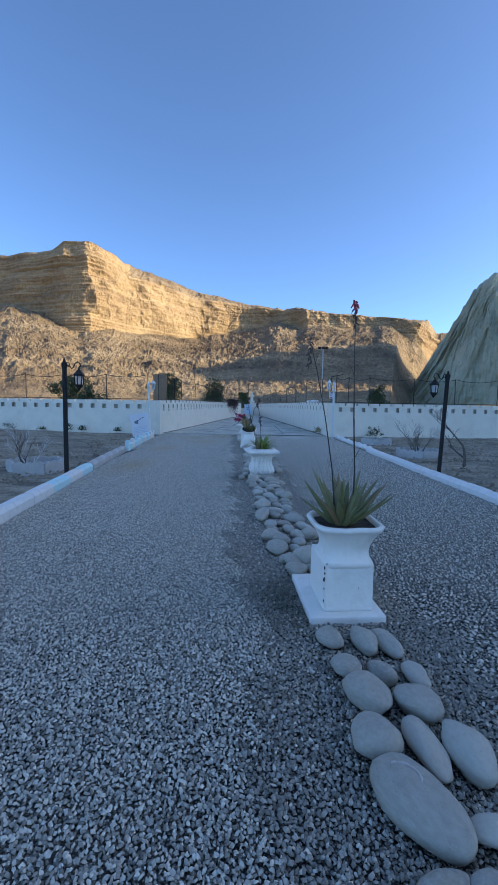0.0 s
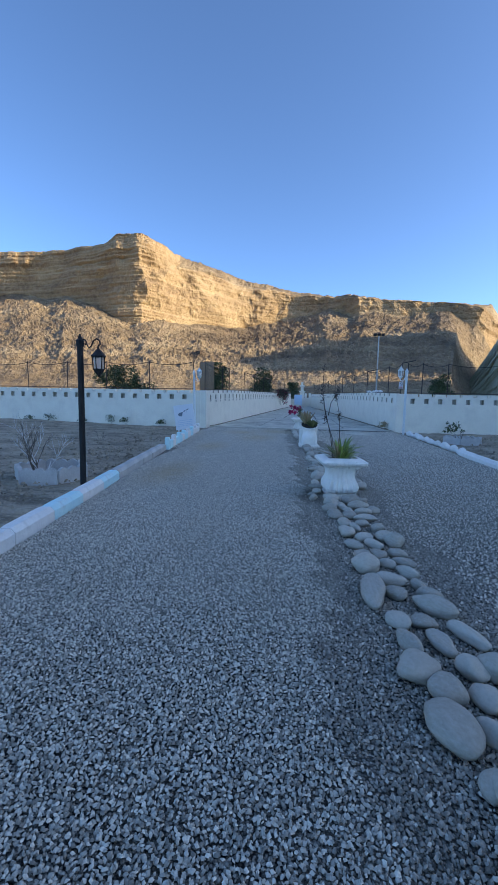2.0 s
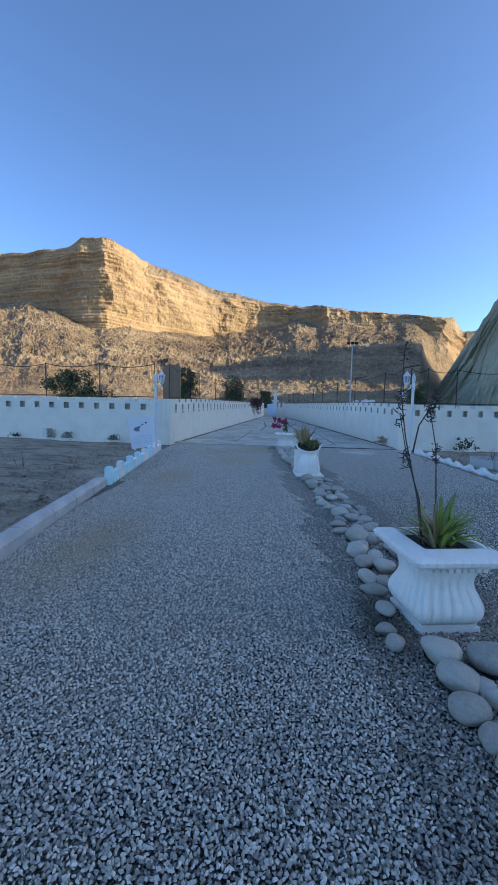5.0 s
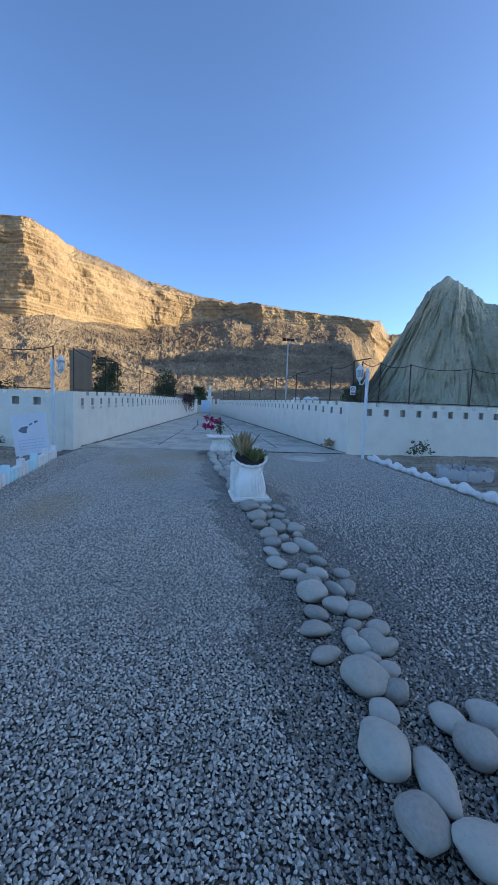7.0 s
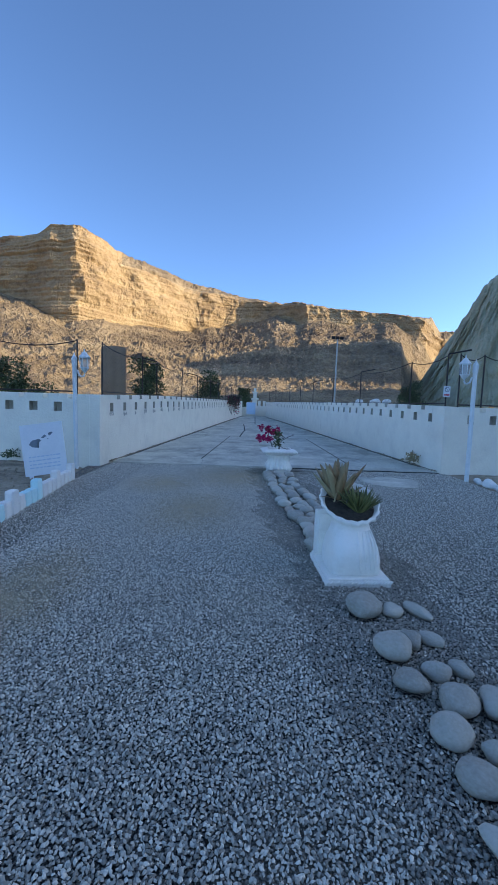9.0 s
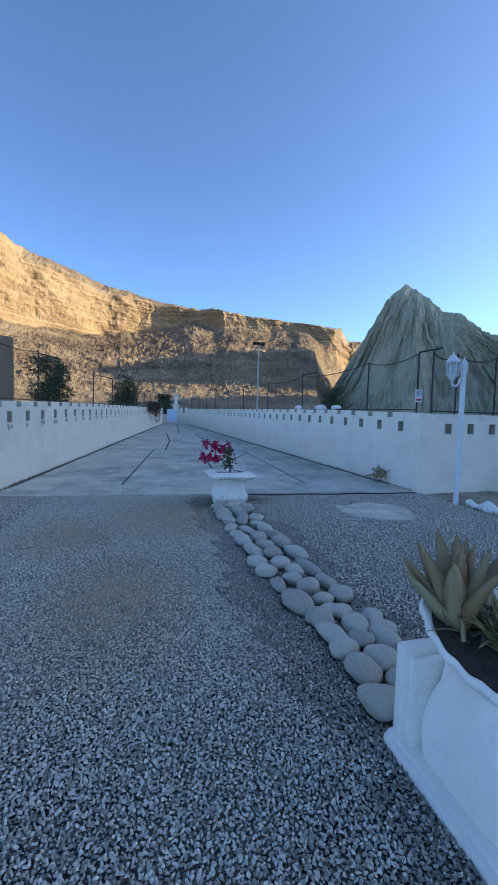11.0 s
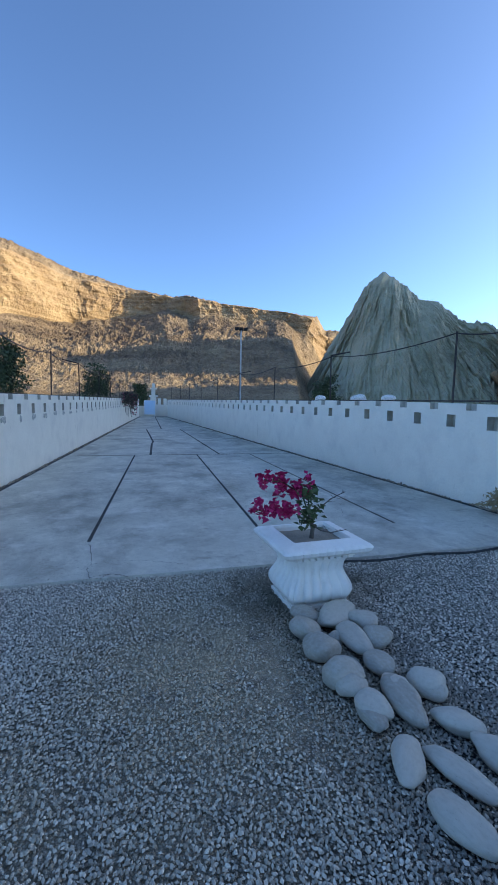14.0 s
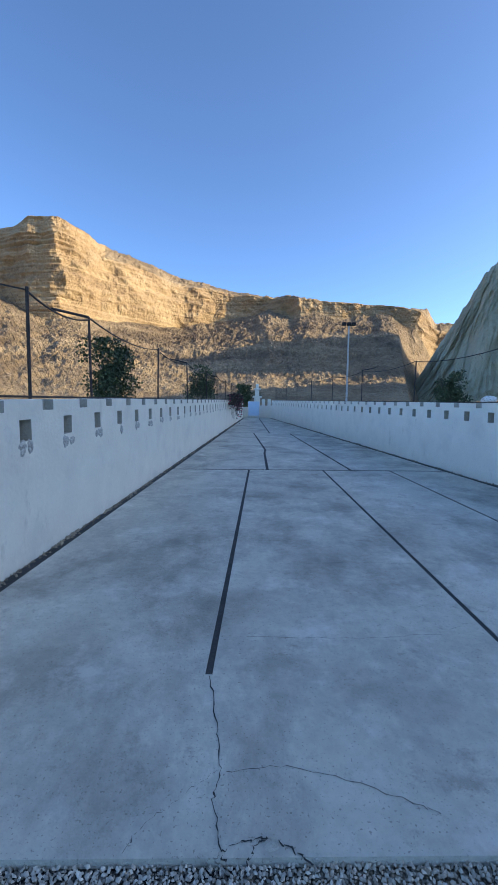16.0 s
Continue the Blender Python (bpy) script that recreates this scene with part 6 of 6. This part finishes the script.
def build_cliffs():
    az = np.concatenate([np.arange(-75, -45, 0.5), np.arange(-45, 27, 0.12), np.arange(30, 40.1, 0.5)])
    n_tal, n_face, n_top = 120, 90, 14
    rows = n_tal + n_face + n_top
    verts, split = [], []
    for a in az:
        ta, fa, te = lerp_table(TOP, a), lerp_table(FACE, a), lerp_table(TALUS, a)
        ca, sa = math.cos(radians(a)), math.sin(radians(a))
        te += 0.55 * fbm(Vector((a * 0.22, 6.2, 1.1)), 2, 0.4) * min(1.0, max(0.0, (23 - a) / 3))
        h_top, h_tal = fa * math.tan(radians(ta)) * 1.02, fa * math.tan(radians(te))
        r0 = 92.0
        for i in range(rows):
            if i < n_tal:
                f = i / n_tal
                r = r0 + (fa - r0) * f
                low = min(1.0, max(0.0, (a - 19) / 3))
                z = h_tal * (0.35 * f ** (1 + 3 * low) + 0.65 * f ** (1.35 + 3.5 * low)) - 0.6 * (1 - f)
                p = Vector((sa * r, ca * r, 0)) * 0.03
                amp = min(1.0, f * 2.2) * (1 - 0.4 * f) * (1 - 0.6 * low * (1 - f))
                lump = ridged(p * 1.3 + Vector((3, 0, 0)), 4) - 0.45
                slope_spur = ridged(Vector((a * 0.2 - f * 1.6 + 0.7 * noise.noise(p * 0.7), f * 0.5, 8)), 5) - 0.45
                spur = ridged(Vector((a * 0.3 + 2.2 * noise.noise(p * 0.9), f * 1.1, 5)), 5) - 0.45
                z += amp * (1.5 * lump + 1.5 * spur + 5.0 * min(1.0, max(0.0, (a + 16) / 8)) * f * slope_spur + 1.3 * fbm(p * 3.3, 6, 0.68))
                here = Vector((sa * r, ca * r, z))
                z += amp * (2.2 * max(0.0, noise.noise(here * 0.3) - 0.12) + 1.2 * max(0.0, noise.noise(here * 0.75)) ** 0.7)
            elif i < n_tal + n_face:
                f = (i - n_tal) / n_face
                z = h_tal + (h_top - h_tal) * f
                fj = lerp_table(FACE, a + 0.8 * fbm(Vector((a * 0.15, 3.1, z * 0.05)), 4, 0.6) + 0.3 * noise.noise(Vector((a * 0.6, 1.0, z * 0.3))))
                q = Vector((sa * fa, ca * fa, z))
                bed = z + 1.2 * noise.noise(Vector((q.x * 0.015, q.y * 0.015, 4))) + 2.6 * noise.noise(Vector((0, 2, z * 0.13)))
                layer = math.floor(bed / 2.3)
                shelf = noise.noise(Vector((layer * 3.7, q.x * 0.02, q.y * 0.02)))
                nick = max(0.0, 1 - abs(bed / 2.3 - layer - 0.5) * 2) ** 0.35
                strata = noise.noise(Vector((0.5, 0.2, z * 0.16))) * 1.6 + 0.8 * shelf - 0.35 * nick + noise.noise(Vector((q.x * 0.01, q.y * 0.01, z * 0.9))) * 0.9
                turned = min(1.0, max(0.0, (a + 22) / 3))
                strata *= 1 - 0.6 * turned
                run = a * fa * 0.01745
                column = ridged(Vector((run * 0.05 + 0.8 * noise.noise(Vector((run * 0.02, z * 0.05, 1))), z * 0.012, 9)), 4) - 0.45
                butt = fbm(Vector((q.x * 0.03, q.y * 0.03, z * 0.015)), 3) * 4.5 + fbm(Vector((q.x * 0.12, q.y * 0.12, z * 0.12)), 6, 0.66) * 1.1 - column * 3.2 * (0.35 + 0.65 * turned)
                back = min(1.0, max(0.0, (a + 21) / 6)) * max(0.0, f - 0.7) / 0.3
                cave = 5.0 * math.exp(-((a + 8.2) / 0.7) ** 2 - (f / 0.12) ** 2)
                r = fa + (fj - fa) * min(1.0, 4 * f, 4 * (1 - f) + 0.3) + 5.0 * f + strata * (1 - 0.6 * back) + butt * min(1.0, f * 4 + 0.3) + 16 * back ** 1.3 + cave
                z += back * 0.9 * fbm(Vector((q.x, q.y, z)) * 0.5, 4, 0.6)
            else:
                f = (i - n_tal - n_face + 1) / n_top
                r = fa + 5.0 + 16 * min(1.0, max(0.0, (a + 21) / 6)) + 160 * f ** 1.6
                z = h_top + 2.2 * fbm(Vector((sa * r, ca * r, 0)) * 0.06, 4) * min(1.0, f * 5 + 0.25) - 25 * f * f
            verts.append((CX + sa * r, CY + ca * r, z))
    tal, cliff = [], []
    for j in range(len(az) - 1):
        for i in range(rows - 1):
            a = j * rows + i
            loose = i < n_tal or (az[j] > -17 and i > n_tal + n_face * 0.76)
            (tal if loose else cliff).append((a, a + rows, a + rows + 1, a + 1))
    me = bpy.data.meshes.new("cliff")
    me.from_pydata(verts, [], tal + cliff)
    for rock in (M_TALUS, M_CLIFF):
        me.materials.append(rock)
    me.polygons.foreach_set("material_index", [0] * len(tal) + [1] * len(cliff))
    me.update()
    tagged(new("cliff", me), "sunlit golden layered sandstone cliff above a boulder slope", "cliff", kind="structure")


build_cliffs()


def marl_peak(name, lobes, mat, label, gully=0.5, count=6.0, n=480, rows=60, ledge=0.0, category="hill"):
    """Steep eroded hill: overlapping lobes, each fluted by gullies running down it."""
    bm = bmesh.new()
    for li, (cx, cy, h, r, power) in enumerate(lobes):
        rings = []
        for i in range(rows):
            f = i / (rows - 1)
            ring = []
            for k in range(n):
                a = 2 * math.pi * k / n
                c, s = math.cos(a), math.sin(a)
                rb = r * f ** power
                sway = 0.45 * noise.noise(Vector((c * 1.5, s * 1.5, f * 2.2 + li))) + 0.12 * noise.noise(Vector((c * 5, s * 5, f * 7 + li)))
                cut = 0.0
                for k2, w2 in ((0.22, 0.55), (0.55, 0.7), (1.25, 0.5), (2.7, 0.32)):
                    cut += w2 * max(0.0, 1 - 2.4 * abs(noise.noise(Vector((c * count * k2, s * count * k2, f * 0.8 * (0.5 + k2) + sway + li * 7.3)))))
                wide = 1 + 0.12 * noise.noise(Vector((c * 1.3, s * 1.3, li * 3.0)))
                rr = rb * wide - gully * min(rb * 0.17, 3.6) * (cut - 0.6) + min(rb * 0.05, 1.0) * fbm(Vector((c * 9, s * 9, f * 12 + li)), 5, 0.65) + ledge * noise.noise(Vector((1.7, li, f * 14)))
                z = h * (1 - f) + 1.6 * noise.noise(Vector((c * rr, s * rr, li)) * 0.15) * min(1.0, 4 * f + 0.2) * (1 - f) - 1.5
                ring.append(bm.verts.new((cx + c * max(0.02, rr), cy + s * max(0.02, rr), z)))
            rings.append(ring)
        for a, b in zip(rings, rings[1:]):
            for k in range(n):
                bm.faces.new((a[k], b[k], b[(k + 1) % n], a[(k + 1) % n]))
        bm.faces.new(rings[0][::-1])
    return tagged(part(name, bm, mat, None, smooth=True), label, category, kind="structure")


def polar(azimuth, dist):
    return CX + math.sin(radians(azimuth)) * dist, CY + math.cos(radians(azimuth)) * dist


CREST = [(18.6, 0.5), (20.84, 11.8), (22.29, 20.8), (23.49, 28.9), (24.69, 35.1), (26.10, 43.8), (27.48, 53.2), (28.66, 57.4), (29.27, 59.4), (30.04, 59.8), (30.49, 58.6), (31.09, 57.2), (32.57, 53.6), (33.32, 50.5), (34.06, 48.1), (35.01, 47.0), (36.17, 46.5), (37.37, 42.6), (38.55, 38.7), (39.68, 37.2), (40.55, 37.3), (41.64, 36.3), (43.84, 30.7), (47.38, 22.4)]


def build_eroded_hill():
    """One steep hill under a ragged crest, cut by gullies that fan out from its summit and fork downhill."""
    az = np.arange(CREST[0][0] - 2.5, CREST[-1][0], 0.05)
    n, summit = 190, 31.2
    verts, faces = [], []
    for a in az:
        top = lerp_table([(CREST[0][0] - 2.5, -4.0)] + CREST, a)
        top += 0.9 * fbm(Vector((a * 1.5, 2, 7)), 4, 0.65)
        ca, sa = math.cos(radians(a)), math.sin(radians(a))
        for i in range(n):
            f = i / 150
            down = min(1.0, 1 - f) if f <= 1 else f - 1
            # f = 1 on the crest, 0 at the foot
            r = 200 - 52 * (1 - f) * min(1.0, 0.35 + top / 60) if f <= 1 else 200 + 60 * (f - 1)
            fan = (a - summit) / (0.32 + 0.95 * down)
            sway = 0.75 * noise.noise(Vector((fan * 0.6, down * 4.0, 3))) + 0.3 * noise.noise(Vector((fan * 1.5, down * 11, 1)))
            cut = 0.0
            for k, w in ((0.42, 1.0), (0.95, 0.62), (2.1, 0.36), (4.4, 0.22), (9.0, 0.12)):
                cut += w * max(0.0, 1 - 2.6 * abs(noise.noise(Vector((fan * k + sway, down * 2.2 * k ** 0.5, k * 5.1)))))
            rib = fbm(Vector((fan * 0.28 + sway * 0.4, down * 0.8, 11)), 3)
            depth = min(1.0, down * 3.2 + 0.06) * min(1.0, 0.25 + top / 30)
            z = top * (1 - 0.92 * down ** 1.12) - 1.5
            push = depth * (2.3 * cut - 5.0 * rib - 1.6) + depth * 0.8 * fbm(Vector((sa * r, ca * r, z)) * 0.22, 5, 0.62)
            z += depth * 0.8 * fbm(Vector((a * 1.1, f * 9, 2)), 4, 0.6)
            verts.append((CX + sa * (r + push), CY + ca * (r + push), z))
    for j in range(len(az) - 1):
        for i in range(n - 1):
            a = j * n + i
            faces.append((a, a + n, a + n + 1, a + 1))
    tagged(new("eroded_hill", raw("eroded_hill", verts, faces, M_MARL, True)), "steep grey-green marl hill fluted by erosion gullies", "hill", kind="structure")


build_eroded_hill()
E1, E2 = polar(47.5, 165), polar(54, 165)
marl_peak("rock_butte", [(*E1, 37, 17, 0.25), (*E2, 33, 18, 0.25)], M_CLIFF, "brown layered rock butte with rounded caps", 0.35, 5.0, 260, 60, 2.6)
# unseen range closing the valley, placed to keep the low sun off the ground
# last two lobes are added only to shade the hill and slope foot
marl_peak("shading_ridge", [(116, 72, 55, 42, 0.35), (116, 44, 55, 42, 0.35), (114, 12, 55, 44, 0.35), (112, -22, 55, 44, 0.35), (110, -58, 55, 48, 0.35), (285, 160, 129, 60, 0.3), (168, 100, 72, 32, 0.3)], M_MARL, "unseen grey marl ridge added to shade the valley", 0.5, 5.0, 90, 20)


# ---- loose gravel ----
def pile(name, label, spans, base, tri, size0, size1, mat, seed, zlow, keep):
    """Thousands of loose stones joined into one mesh."""
    rs = np.random.RandomState(seed)
    pts = []
    for x0, x1, y0, y1, den in spans:
        gx, gy = np.meshgrid(np.arange(x0, x1, den ** -0.5), np.arange(y0, y1, den ** -0.5))
        spot = np.stack([gx.ravel(), gy.ravel()], 1)
        pts.append(keep(spot + rs.uniform(-0.55, 0.55, spot.shape) * den ** -0.5, rs))
    p = np.concatenate(pts)
    n, nv = len(p), len(base)
    size = rs.uniform(size0, size1, n)
    ang, stretch, flat = rs.uniform(0, 6.283, n), rs.uniform(0.55, 1.0, n), rs.uniform(0.6, 1.15, n)
    tilt = rs.uniform(-0.45, 0.45, (n, 2))
    v = np.repeat(base[None], n, 0) * size[:, None, None]
    v += rs.normal(0, 0.1, v.shape) * size[:, None, None]
    v[:, :, 1] *= stretch[:, None]
    v[:, :, 2] *= flat[:, None]
    v[:, :, 2] += v[:, :, 0] * tilt[:, None, 0] + v[:, :, 1] * tilt[:, None, 1]
    c, s = np.cos(ang)[:, None], np.sin(ang)[:, None]
    x, y = v[:, :, 0] * c - v[:, :, 1] * s, v[:, :, 0] * s + v[:, :, 1] * c
    v[:, :, 0], v[:, :, 1] = x + p[:, None, 0], y + p[:, None, 1]
    v[:, :, 2] += rs.uniform(zlow, 0.004, n)[:, None]
    faces = (tri[None] + (np.arange(n) * nv)[:, None, None]).reshape(-1, 3)
    me = bpy.data.meshes.new(name)
    me.vertices.add(n * nv)
    me.vertices.foreach_set("co", v.reshape(-1).astype(np.float32))
    m = len(faces)
    me.loops.add(m * 3)
    me.loops.foreach_set("vertex_index", faces.reshape(-1).astype(np.int32))
    me.polygons.add(m)
    me.polygons.foreach_set("loop_start", np.arange(0, m * 3, 3).astype(np.int32))
    me.polygons.foreach_set("loop_total", np.full(m, 3, np.int32))
    me.materials.append(mat)
    me.update(calc_edges=True)
    me.validate()
    tagged(new(name, me), label, "gravel" if "gravel" in name else "clods", kind="stuff")


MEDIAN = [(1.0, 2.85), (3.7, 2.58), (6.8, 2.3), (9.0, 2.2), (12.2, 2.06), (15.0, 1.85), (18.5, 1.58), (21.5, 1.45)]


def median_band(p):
    """True near the row of river stones, where the gravel is darker."""
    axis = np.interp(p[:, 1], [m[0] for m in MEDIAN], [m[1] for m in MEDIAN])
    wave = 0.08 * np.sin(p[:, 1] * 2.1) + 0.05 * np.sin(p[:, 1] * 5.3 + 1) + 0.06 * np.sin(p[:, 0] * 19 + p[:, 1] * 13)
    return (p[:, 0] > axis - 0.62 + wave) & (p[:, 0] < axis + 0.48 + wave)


def on_drive(p, rs):
    p = p[p[:, 0] > left_kerb_x(0) - 0.128 * p[:, 1] + 0.02]
    for cx, cy, rx, ry in DUST:
        d = ((p[:, 0] - cx) / rx) ** 2 + ((p[:, 1] - cy) / ry) ** 2
        p = p[rs.uniform(0, 1, len(p)) < 0.45 + 0.65 * d]
    d = ((p[:, 0] - 3.75) / 0.6) ** 2 + ((p[:, 1] - 20.1) / 0.55) ** 2
    p = p[rs.uniform(0, 1, len(p)) < 0.04 + np.clip(d - 0.55, 0, 1) * 2]
    for x, y, ln, wd, turn in STONE_BEDS:
        dx, dy = p[:, 0] - x, p[:, 1] - y
        c, s = math.cos(radians(turn)), math.sin(radians(turn))
        p = p[((dx * c + dy * s) / (wd * 0.5)) ** 2 + ((dy * c - dx * s) / (ln * 0.5)) ** 2 > 0.8]
    return p


def off_median(p, rs):
    p = on_drive(p, rs)
    return p[~median_band(p) | (rs.uniform(0, 1, len(p)) < 0.2)]


def inside_median(p, rs):
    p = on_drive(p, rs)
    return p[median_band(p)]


def on_dirt(p, rs):
    return p


SHARD = np.array([(1, 0.25, 0), (0.1, 0.95, 0.1), (-1, 0.05, 0), (-0.05, -0.9, 0), (0.5, 0.1, 0.95), (-0.5, -0.05, 1.0)])
SHARD_TRI = np.array([(0, 1, 4), (1, 2, 5), (1, 5, 4), (2, 3, 5), (3, 0, 4), (3, 4, 5)])
GRAVEL_LABEL = "loose angular grey crushed stone"
pile("loose_gravel", GRAVEL_LABEL, [(-1.4, 2.6, 1.4, 8.0, 4900), (-1.6, 2.3, 8.0, 14.0, 4900), (-1.5, 2.0, 14.0, 21.49, 4900)], SHARD, SHARD_TRI, 0.0062, 0.0122, M_GRAVEL, 12, -0.006, off_median)
pile("loose_gravel", GRAVEL_LABEL, [(2.6, 5.5, 1.4, 8.0, 1500), (2.3, 5.5, 8.0, 14.0, 1500), (2.0, 5.5, 14.0, 21.49, 2100), (-2.4, -1.5, 14.0, 21.49, 1700)], SHARD, SHARD_TRI, 0.0075, 0.0135, M_GRAVEL, 13, -0.006, off_median)
pile("dark_gravel", "dark loose crushed stone along the row of river stones", [(1.9, 3.5, 1.4, 5.0, 3800), (1.5, 3.0, 5.0, 11.0, 3600), (1.0, 2.7, 11.0, 21.49, 3600)], SHARD, SHARD_TRI, 0.0068, 0.013, M_GRAVEL_DARK, 15, -0.006, inside_median)
pile("dirt_clods", "loose clods of dry brown earth", [(-14, -2.6, 6, 20.8, 26), (-3.5, -1.9, 3, 14, 50), (5.75, 14, 4, 21, 26)], SHARD, SHARD_TRI, 0.015, 0.05, M_DIRT, 14, -0.03, on_dirt)
